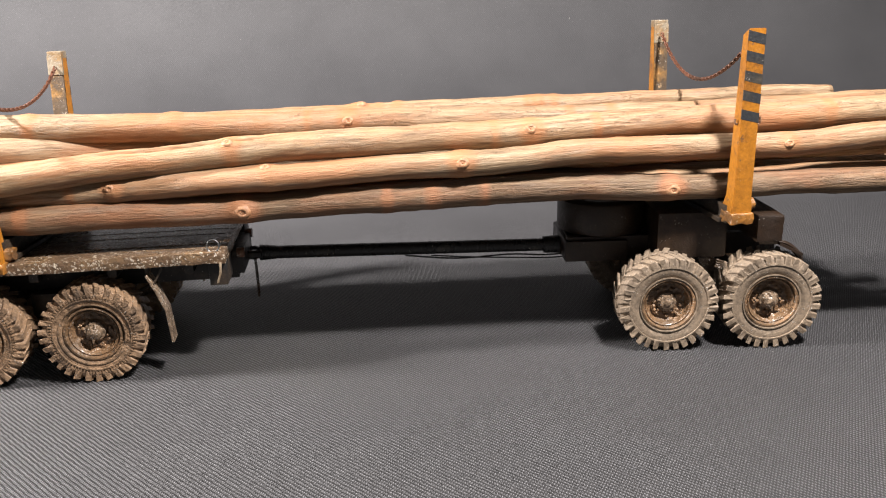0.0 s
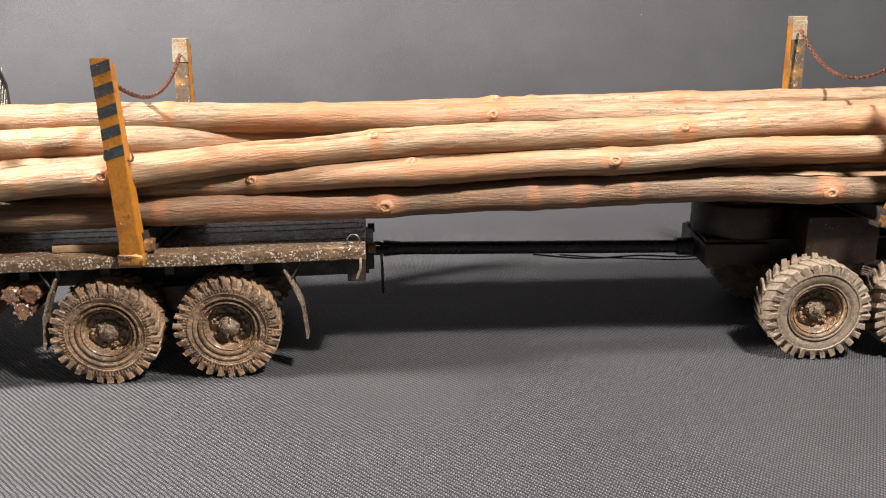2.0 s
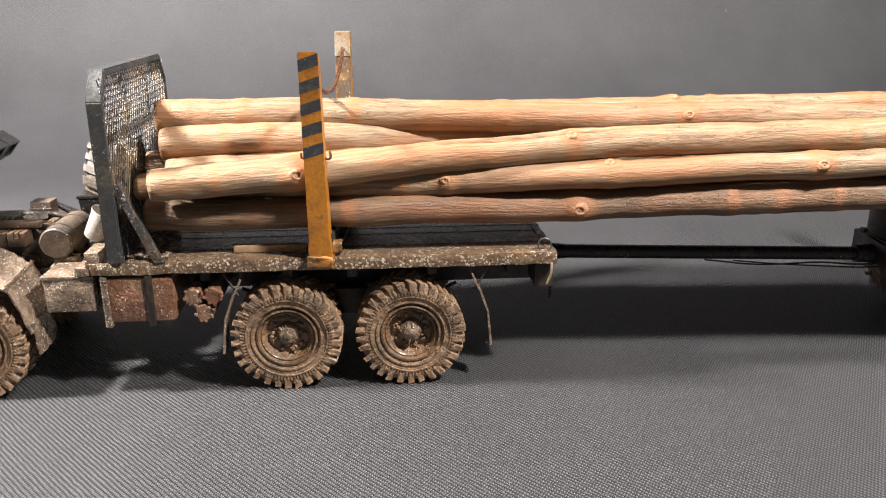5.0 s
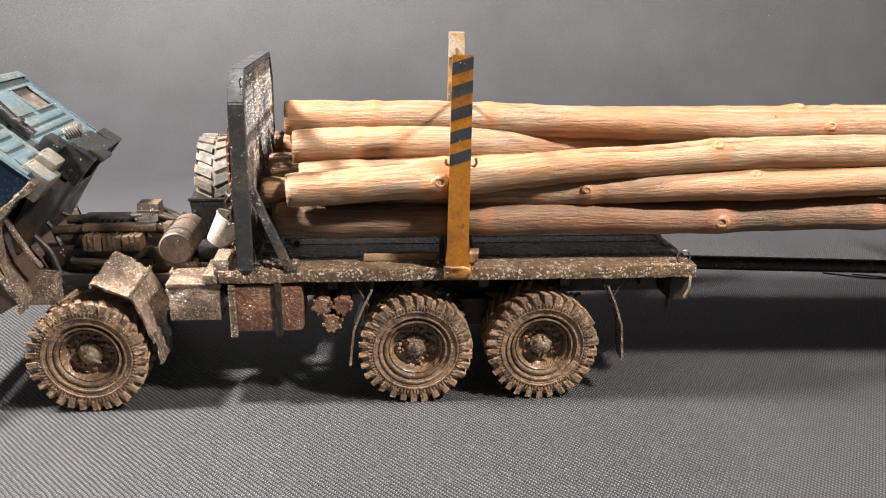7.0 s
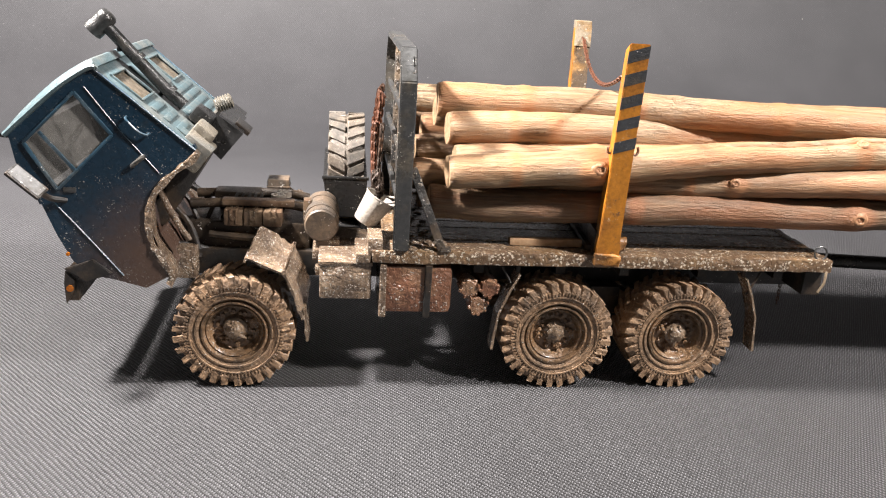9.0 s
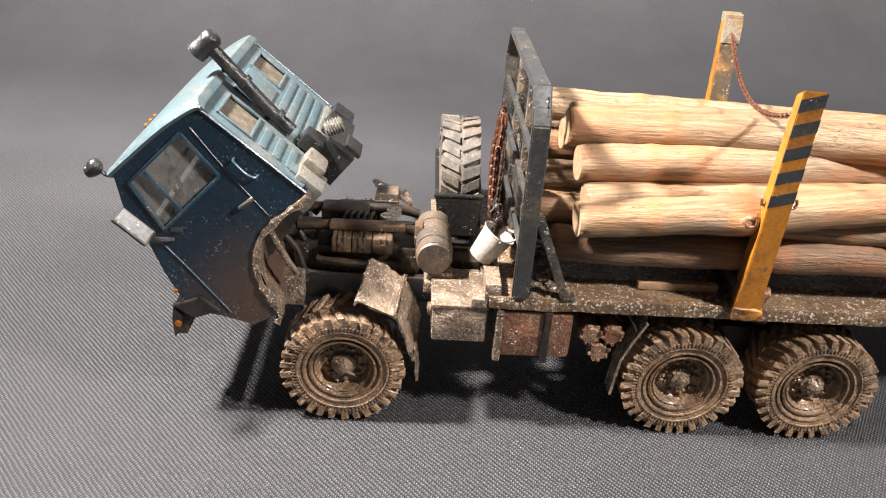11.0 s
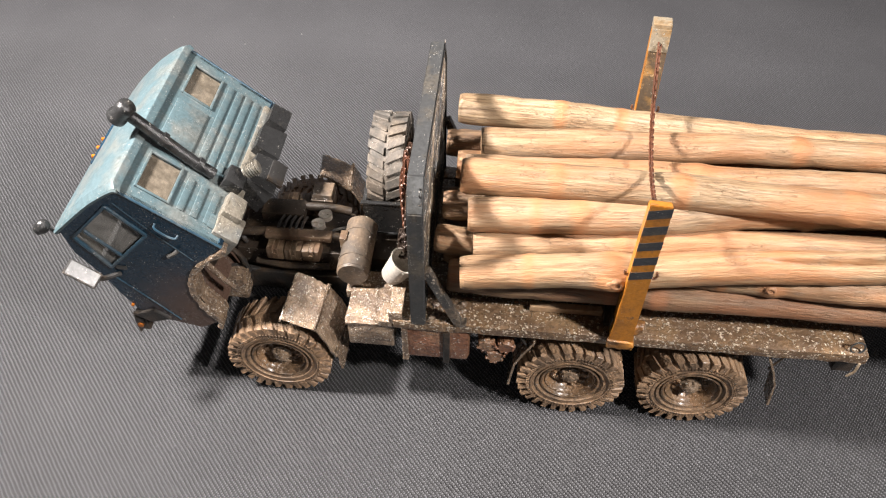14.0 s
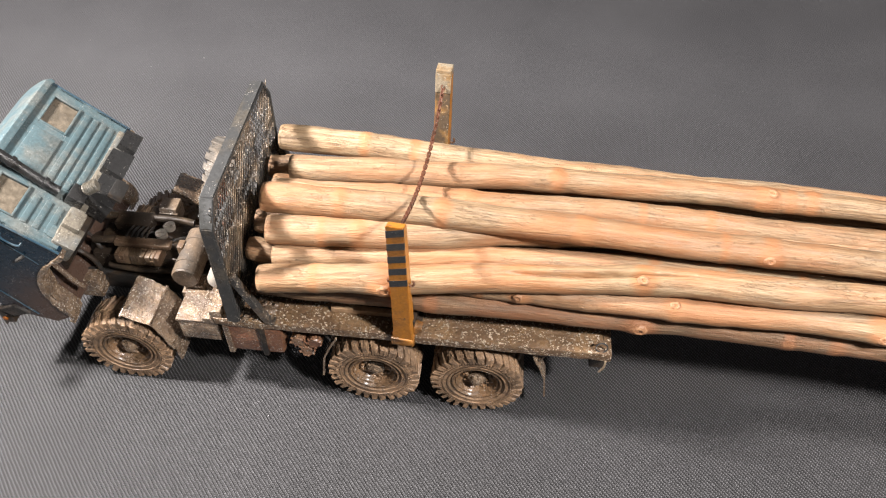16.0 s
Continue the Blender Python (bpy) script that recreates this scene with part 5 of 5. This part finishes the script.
# ---- headboard ----
def headboard():
    x0, x1 = -51.3, -46.8
    y0, y1, c = -36.0, 35.0, 5.5
    zb, zs, zt, c_cut = 43.0, 90.2, 98.8, c
    loop = [(y0, zb), (y0, zs), (y0 + c, zt), (y1 - c, zt), (y1, zs), (y1, zb)]
    bm = bmesh.new()
    inner = [(y0 + 1.6, zb), (y0 + 1.6, zs - 0.6), (y0 + c + 0.7, zt - 2.0), (y1 - c - 0.7, zt - 2.0), (y1 - 1.6, zs - 0.6), (y1 - 1.6, zb)]
    ring = []
    for x in (x0, x1):
        ring.append(([bm.verts.new((x, y, z)) for y, z in loop], [bm.verts.new((x, y, z)) for y, z in inner]))
    for o, i in ring:
        for k in range(5):
            bm.faces.new((o[k], o[k + 1], i[k + 1], i[k]))
    (o0, i0), (o1, i1) = ring
    for p, q in ((o0, o1), (i0, i1)):
        for k in range(5):
            bm.faces.new((p[k], p[k + 1], q[k + 1], q[k]))
    for k in (0, 5):
        bm.faces.new((o0[k], i0[k], i1[k], o1[k]))
    bmesh.ops.recalc_face_normals(bm, faces=bm.faces)
    bmesh.ops.bevel(bm, geom=[e for e in bm.edges if e.calc_face_angle(0) > 0.3], offset=0.35, segments=2, affect="EDGES")
    for f in bm.faces:
        c = f.calc_center_median()
        if c.z > zs + 0.6 and (c.y < y0 + c_cut or c.y > y1 - c_cut) and abs(f.normal.y) > 0.2 and abs(f.normal.x) < 0.3 and c.z < zt - 0.2:
            f.material_index = 1
    board = part("headboard", bm, [GREY, RUBBED], truck, "grey steel headboard frame with worn corners", 30)
    for y in (-12.5, 11.0):
        bm = bmesh.new()
        box(bm, (x1 - 3.0, y - 1.0, zb), (x1 - 1.2, y + 1.0, zt - 3.0), 0.25)
        part("upright", bm, DARK, board, "", 30)
    for z in (56.0, 70.0, 82.0):
        bm = bmesh.new()
        box(bm, (x0 + 0.7, y0 + 1.3, z - 0.9), (x0 + 2.0, y1 - 1.3, z + 0.9), 0.25)
        part("cross_rail", bm, GREY, board, "", 30)
    bm = bmesh.new()
    xm = x1 - 0.8
    lo_y, hi_y, lo_z, hi_z = y0 + 1.3, y1 - 1.3, zb, zt - 2.2

    def clip(p, d):
        t0, t1 = -1e9, 1e9
        for q, v, lo, hi in ((p[0], d[0], lo_y, hi_y), (p[1], d[1], lo_z, hi_z)):
            a, b = sorted(((lo - q) / v, (hi - q) / v))
            t0, t1 = max(t0, a), min(t1, b)
        return (t0, t1) if t1 - t0 > 1.0 else None
    for s in (1, -1):
        d = np.array((0.50 * s, 0.866))
        k = -60
        while k < 130:
            p = (lo_y + k * 2.2, lo_z)
            hit = clip(p, d)
            if hit:
                a = (xm + 0.25 * s, p[0] + d[0] * hit[0], p[1] + d[1] * hit[0])
                b = (xm + 0.25 * s, p[0] + d[0] * hit[1], p[1] + d[1] * hit[1])
                bar(bm, a, b, 0.24, 0.26, (1, 0, 0))
            k += 1
    clog = bmesh.new()
    box(clog, (xm - 0.75, lo_y, lo_z), (xm - 0.15, hi_y, 80.0))
    bmesh.ops.subdivide_edges(clog, edges=clog.edges[:], cuts=44, use_grid_fill=True)
    for v in clog.verts:
        edge = 73.0 + 10.0 * noise.noise(Vector((0.3, v.co.y * 0.09, 2.0))) + 5.0 * noise.noise(Vector((0.7, v.co.y * 0.4, 5.0)))
        v.co.z = lo_z + (v.co.z - lo_z) * (edge - lo_z) / (80.0 - lo_z)
        v.co.x += 0.5 * noise.noise(v.co * 0.6)
    part("mud_crust", clog, DARK, board, "dried brown mud filling the lower mesh", 60)
    part("wire_mesh", bm, DARK, board, "dark expanded-metal mesh clogged with mud")
    for y in (y0 + 2.0, y1 - 2.0):
        bm = bmesh.new()
        bar(bm, (-46.6, y, 66.5), (-37.2, y, 43.6), 2.6, 2.4, (1, 0, 0.4), 0, 0.3)
        bar(bm, (-37.6, y, 43.4), (-34.6, y, 43.4), 3.0, 0.8)
        part("brace", bm, DARK, board, "muddy diagonal brace", 30)
    bm = bmesh.new()
    for i in range(60):
        rnd = random.Random(i)
        x, y = rnd.uniform(-46, -36), rnd.choice((rnd.uniform(-34, 30), rnd.uniform(-34, -24)))
        got = bmesh.ops.create_icosphere(bm, subdivisions=1, radius=rnd.uniform(0.4, 1.3))
        bmesh.ops.transform(bm, matrix=Matrix.Translation((x, y, 43.0)) @ Matrix.Diagonal((1.4, 1.2, 0.55, 1)), verts=got["verts"])
    lumps(bm, 0.4, 0.9)
    tagged(part("dried_mud", bm, CRUST, truck, "clods of dried mud on the deck", 60), kind="stuff")


headboard()


# ---- stakes and bunks ----
def stake(parent, x, foot, top, foot_z, top_z, sgn, slant):
    """A tapered box post leaning outwards; sgn is the side it stands on."""
    bm = bmesh.new()
    w0, w1, d0, d1 = 3.05, 2.75, 2.8, 2.0
    levels = [(0.0, w0 + 0.4, d0 + 0.9), (0.08, w0 + 0.4, d0 + 0.7), (0.14, w0, d0), (1.0, w1, d1)]
    rings = []
    for f, w, d in levels:
        yc, z = foot + (top - foot) * f, foot_z + (top_z - foot_z) * f
        out = yc + 0.0
        cut = 2.0 if f == 1.0 else 0.0
        rings.append([bm.verts.new((x + q * w, out + sgn * p, z - (cut if p < 0 else 0))) for q, p in ((-1, 0), (1, 0), (1, -2 * d), (-1, -2 * d))])
    for p, q in zip(rings, rings[1:]):
        for k in range(4):
            bm.faces.new((p[k], p[(k + 1) % 4], q[(k + 1) % 4], q[k]))
    bm.faces.new(rings[0])
    bm.faces.new(rings[-1])
    bmesh.ops.recalc_face_normals(bm, faces=bm.faces)
    bmesh.ops.bevel(bm, geom=list(bm.edges), offset=0.22, segments=2, affect="EDGES")
    post = part("stake", bm, YELLOW, parent, "chipped yellow stake with black warning stripes", 40)
    z0 = foot_z + (top_z - foot_z) * 0.51
    h = (top_z - 0.3 - z0) / 5
    for k in range(5):
        bm = bmesh.new()
        f = []
        for u, v in ((-1, 0.31 - slant), (1, 0.31 + slant), (1, 0.83 + slant), (-1, 0.83 - slant)):
            z = z0 + (k + v) * h
            t = (z - foot_z) / (top_z - foot_z)
            w = w0 + (w1 - w0) * (t - 0.14) / 0.86
            f.append(((x + u * (w + 0.02)), foot + (top - foot) * t, z))
        a = [bm.verts.new((px, py + sgn * 0.05, pz)) for px, py, pz in f]
        b = [bm.verts.new((px, py - sgn * 0.4, pz)) for px, py, pz in f]
        bm.faces.new(a)
        bm.faces.new(b[::-1])
        for q in range(4):
            bm.faces.new((a[q], b[q], b[(q + 1) % 4], a[(q + 1) % 4]))
        bmesh.ops.recalc_face_normals(bm, faces=bm.faces)
        part("stripe", bm, BLACK, post)
    bm = bmesh.new()
    zc = z0 - 0.3
    yc = foot + (top - foot) * 0.5 - sgn * 2.0
    tube(bm, [(x + 2.6, yc, zc + 1.4), (x + 4.0, yc, zc + 0.9), (x + 4.6, yc, zc + 2.0), (x + 4.3, yc, zc + 3.2)], 0.4, 6, 14)
    tube(bm, [(x - 2.6, yc, zc + 1.0), (x - 3.8, yc, zc + 1.4), (x - 3.9, yc, zc + 2.8)], 0.4, 6, 12)
    part("hook", bm, RUSTY, post, "small rusty hook", 40)
    bm = bmesh.new()
    lo_y, hi_y = sorted((foot + sgn * 0.9, foot - sgn * 6.8))
    box(bm, (x - 3.9, lo_y, foot_z - 0.3), (x + 3.9, hi_y, foot_z + 3.4), 0.6)
    rod(bm, (x + 3.6, foot - sgn * 4.5, foot_z + 5.2), (x + 6.0, foot - sgn * 4.5, foot_z + 5.2), 2.3, 1.9, 12)
    bmesh.ops.subdivide_edges(bm, edges=[e for e in bm.edges if e.calc_length() > 2.0], cuts=3)
    lumps(bm, 0.9, 0.6)
    part("stake_foot", bm, FOOT, post, "stake foot caked with brown mud", 50)
    if sgn > 0:
        bm = bmesh.new()
        inner = [foot + (top - foot) * (z - foot_z) / (top_z - foot_z) - 2 * (d0 + (d1 - d0) * (z - foot_z) / (top_z - foot_z)) - 0.2 for z in (top_z - 8.5, top_z - 2.0)]
        bar(bm, (x, inner[0], top_z - 8.5), (x, inner[1] + 0.2, top_z - 1.4), w1 * 2 + 0.1, 1.1, (0, 1, 0), 0, 0.1)
        box(bm, (x - w1 - 0.05, top - 2 * d1 - 0.3, top_z - 2.6), (x + w1 + 0.05, top + 0.1, top_z + 0.15), 0.3)
        part("worn_cap", bm, BARE, post, "worn pale stake tip")
        bm = bmesh.new()
        zt, zl = top_z - 8.5, top_z - 30.0
        yt, yl = (foot + (top - foot) * (z - foot_z) / (top_z - foot_z) - 2 * (d0 + (d1 - d0) * (z - foot_z) / (top_z - foot_z)) for z in (zt, zl))
        bar(bm, (x, yl - 0.1, zl), (x, yt - 0.1, zt), w1 * 2 - 0.2, 0.7, (0, 1, 0))
        part("worn_stripe", bm, WORN, post, "black stripes worn to orange paint")
    return post


def bunk(parent, m, half, top_half, z0, z1, top_z, foot_z, slant, far_rise, label):
    """A swivelling cross beam with a stake at each end; m is its place under the parent."""
    bm = bmesh.new()
    box(bm, (-3.6, -half + 3, z0), (3.6, half - 3, z1), 0.5)
    box(bm, (-5.2, -half + 5, z0), (5.2, half - 5, z0 + 1.6), 0.3)
    lumps(bm, 0.15, 0.3)
    beam = part("bunk", bm, CHASSIS, parent, label, 40)
    beam.matrix_basis = m
    for sgn in (-1, 1):
        stake(beam, 0.0, sgn * half, sgn * top_half + (1.5 if sgn > 0 else 0.0), foot_z, top_z + (far_rise if sgn > 0 else 0.0), sgn, slant)
    return beam


bunk(truck, pose(14 * MM, -2.2 * MM, 0, 0, 0, -5), 34.6, 38.8, 43.2, 50.0, 103.8, 40.6, 0.15, 1.8, "dark swivelling cross beam under the logs")


# ---- spare wheel ----
def spare():
    w = wheel("spare", truck, 0, 0, 0, 0, 0, tilt=pose(-64.4 * MM, 22.5 * MM, 54.6 * MM, 0, 0, 90) @ pose(0, 0, 0, 0, 20, 0) @ Matrix.Diagonal((1, 0.87, 1, 1)), name="spare_wheel")
    tagged(w, "upright spare tyre with chevron tread behind the cab")
    bm = bmesh.new()
    slab(bm, [(-71.5, 53.6), (-57.5, 53.6), (-58.5, 41.0), (-70.0, 41.0)], 2.6, 4.4, 0.3)
    bar(bm, (-72.0, 3.2, 54.0), (-57.0, 3.2, 54.0), 1.4, 1.0, (0, 0, 1), 0, 0.3)
    for x in (-71.0, -58.2):
        bar(bm, (x, 4.0, 53), (x, 32, 57), 1.2, 1.4)
        bar(bm, (x, 3.5, 34), (x, 3.5, 44), 1.6, 1.6, (0, 1, 0))
    box(bm, (-72, 2, 34.4), (-56, 33, 36.4), 0.3)
    part("spare_carrier", bm, PIPE, truck, "black spare-wheel carrier plate", 35)


spare()


# ---- the trailer ----
trailer = thing("pole_trailer", "muddy two-axle logging trailer with a long black drawbar", "model trailer", (254.4, -12.0, 0), -6.0)
for x, cone, spin in ((-17.9, 0, 15), (17.9, 1, 52)):
    for far in (False, True):
        wheel("trailer", trailer, x, 29.0 if far else -29.0, R, spin + 20 * far, cone, far)


def trailer_body():
    bm = bmesh.new()
    for y in (-11, 11):
        box(bm, (-50, y - 1.6, 28), (27, y + 1.6, 36), 0.3)
    for x in (-48, -30, -10, 10, 25):
        box(bm, (x - 1.5, -11, 28.5), (x + 1.5, 11, 35.5), 0.2)
    box(bm, (-51, -15, 27.2), (-28, 15, 35.0), 0.8)
    part("chassis_frame", bm, DARK_BROWN, trailer, "dark rusty frame", 30)
    for x in (-17.9, 17.9):
        bm = bmesh.new()
        rod(bm, (x, -25, R), (x, 25, R), 2.4)
        rod(bm, (x - 3, 0, R), (x + 3, 0, R), 4.2, sides=16)
        part("axle", bm, DARK_BROWN, trailer, "", 30)
    for y in (-17, 17):
        bm = bmesh.new()
        for k in range(4):
            tube(bm, [(-18 + k, y, 20 + k), (0, y, 25 + k * 0.9), (18 - k, y, 20 + k)], 0.6, 6, 12)
        box(bm, (-3, y - 2, 20), (3, y + 2, 29), 0.6)
        lumps(bm, 0.3, 0.4)
        part("leaf_spring", bm, CRUST, trailer, "muddy leaf spring between the wheels", 30)
    bm = bmesh.new()
    box(bm, (-20.0, -24.0, 30.5), (4.5, 24.0, 47.0), 0.6)
    part("pedestal", bm, DARK_BROWN, trailer, "dark brown steel pedestal under the bunk", 30)
    bm = bmesh.new()
    box(bm, (11.5, -33.0, 38.2), (20.5, 33.0, 47.6), 0.6)
    bmesh.ops.subdivide_edges(bm, edges=bm.edges[:], cuts=5, use_grid_fill=True)
    lumps(bm, 0.25, 0.5)
    part("rear_box", bm, DARK_BROWN, trailer, "black rear box beam with pitted paint", 30)
    bm = bmesh.new()
    tube(bm, [(14, -30, 37.6), (22, -30, 37.0), (27, -30, 33.5), (29, -30, 29.5)], 1.0, 6, 14)
    bar(bm, (20, -27, 37.2), (28.5, -27, 33.0), 10, 0.9)
    part("rear_flap", bm, DARK_BROWN, trailer, "", 30)
    w = wheel("stowed", trailer, 0, 0, 0, 0, 0, tilt=pose(-35.0 * MM, 1 * MM, 42.2 * MM, 90, 0, 0), name="spare_wheel")
    tagged(w, "dark spare tyre lying flat on the trailer frame")
    bm = bmesh.new()
    rod(bm, (-163.8, 2.0, 29.4), (-50, 0, 29.8), 2.5, 2.4, 18)
    rod(bm, (-165.8, 2.0, 29.4), (-159.8, 2.0, 29.4), 3.1, 2.6, 16)
    rod(bm, (-57, 0, 29.8), (-48, 0, 30), 3.2, 3.6, 16)
    bar_ob = part("drawbar", bm, PIPE, trailer, "long black drawbar tube", 30)
    bm = bmesh.new()
    tube(bm, [(-165.7 - 2.6 - 2.6 * math.cos(q), 2.0 + 1.2 * math.sin(q), 29.4 + 1.6 * math.sin(q)) for q in np.linspace(0, 6.28, 14)], 0.8, 8, 36)
    rod(bm, (-166.8, 2, 29.4), (-163, 2, 29.4), 1.2)
    part("towing_eye", bm, PIPE, bar_ob, "black towing eye", 40)
    bm = bmesh.new()
    tube(bm, [(-110, -0.5, 27.2), (-90, -0.8, 25.6), (-70, -0.8, 26.6), (-56, -1.5, 26.2), (-42, -4, 28)], 0.35, 6, 30)
    tube(bm, [(-100, -1.2, 27.2), (-86, -1.4, 26.2), (-68, -1.4, 25.4), (-54, -2.5, 25.4), (-40, -6, 27.6)], 0.3, 6, 30)
    part("air_hose", bm, PIPE, bar_ob, "thin black hoses under the drawbar", 40)
    want = pose(252.3 * MM, -13.8 * MM, 0, 0, 0, 0)
    bunk(trailer, trailer.matrix_basis.inverted() @ want, 39.3, 40.2, 46.8, 53.0, 109.6, 47.6, -0.12, 0.9, "dark cross beam under the logs")


trailer_body()


# ---- chains, bucket ----
def hanging_chain(a, b, low, label, size=2.0, thick=0.27, mat=None):
    """A slack chain between two posts."""
    a, b = Vector(a), Vector(b)
    pts = []
    for i in range(9):
        t = i / 8
        p = a.lerp(b, t)
        p.z -= (a.z * (1 - t) + b.z * t - low) * 4 * t * (1 - t)
        pts.append(tuple(p))
    bm = bmesh.new()
    links(bm, pts, size, thick)
    return tagged(part("chain", bm, mat or RUST_CHAIN), label, "chain", "rusty chains")


hanging_chain((10.9, -35.2, 97.0), (17.2, 32.6, 100.0), 88.6, "thin rusty chain slung between the truck stakes")
hanging_chain((251.4, -48.6, 103.0), (251.6, 21.2, 105.5), 91.0, "thin rusty chain slung between the trailer stakes")


def heap_chain():
    """A long rusty chain looped over the headboard rail, its end heaped in a tangle."""
    bm = bmesh.new()
    pts = []
    for k in range(5):
        y, x = -3.0 - 1.3 * k, -54.2 - 0.5 * (k % 3)
        zig = [(x, y + 1.0, 84.5 - k * 0.5), (x - 0.9, y, 70), (x - 0.6, y - 1.5, 54 + 1.5 * (k % 2)), (x - 1.2, y - 1.2, 60), (x - 1.4, y - 0.4, 74)]
        pts += zig
    links(bm, pts, 2.1, 0.36)
    ob = tagged(part("chain", bm, RUST_CHAIN), "long red-rusted chain looped over the headboard", "chain", "rusty chains")
    bm = bmesh.new()
    rnd = random.Random(9)
    pts = [(-54.9 + rnd.uniform(-1.8, 1.0), -14.5 + rnd.uniform(-2.6, 2.6), 56 + rnd.uniform(-4.5, 5.5)) for _ in range(22)]
    pts = [(-54.2, -10, 74), (-54.6, -12, 66)] + pts + [(-54.6, -16.5, 47), (-54.4, -17, 43.6)]
    links(bm, pts, 2.1, 0.36)
    tagged(part("chain", bm, DARK_CHAIN), "dark tangled chain hung on the headboard", "chain", "rusty chains")
    bm = bmesh.new()
    links(bm, [(88.6, -1.0, 30.0), (88.8, -1.4, 24), (88.8, -1.6, 15)], 1.7, 0.22)
    tagged(part("chain", bm, DARK_CHAIN), "short dark safety chain hanging at the hitch", "chain", "rusty chains")


heap_chain()


def bucket():
    m = pose(-59.0 * MM, -21.0 * MM, 47.0 * MM, 0, 31, 0) @ Matrix.Diagonal((0.9, 0.9, 0.86, 1))
    ob = thing("bucket", "stained white enamel bucket hung behind the cab", "bucket")
    ob.matrix_basis = m
    bm = bmesh.new()
    prof = [(0.0, 0.0), (3.7, 0.0), (3.9, 0.4), (5.0, 10.0), (5.35, 10.2), (5.3, 10.6), (4.75, 10.4), (3.5, 0.9), (0.0, 0.8)]
    lathe(bm, prof, 30)
    bmesh.ops.rotate(bm, verts=bm.verts, cent=(0, 0, 0), matrix=Matrix.Rotation(radians(90), 3, "X"))
    part("pail", bm, WHITE, ob, "", 40)
    bm = bmesh.new()
    tube(bm, [(0.0, -5.2, 9.6), (3.6, -3.6, 11.6), (5.2, 0.0, 13.0), (3.6, 3.6, 11.6), (0.0, 5.2, 9.6)], 0.35, 6, 24)
    part("handle", bm, WHITE, ob, "bent wire handle", 40)


bucket()


def batten():
    bm = bmesh.new()
    box(bm, (-16, -27.4, 42.8), (6.0, -25.0, 45.0), 0.3)
    lumps(bm, 0.2, 0.5)
    ob = part("batten", bm, CUT, None, "", 40)
    tagged(ob, "short pale wooden batten lying on the deck", "batten")


batten()
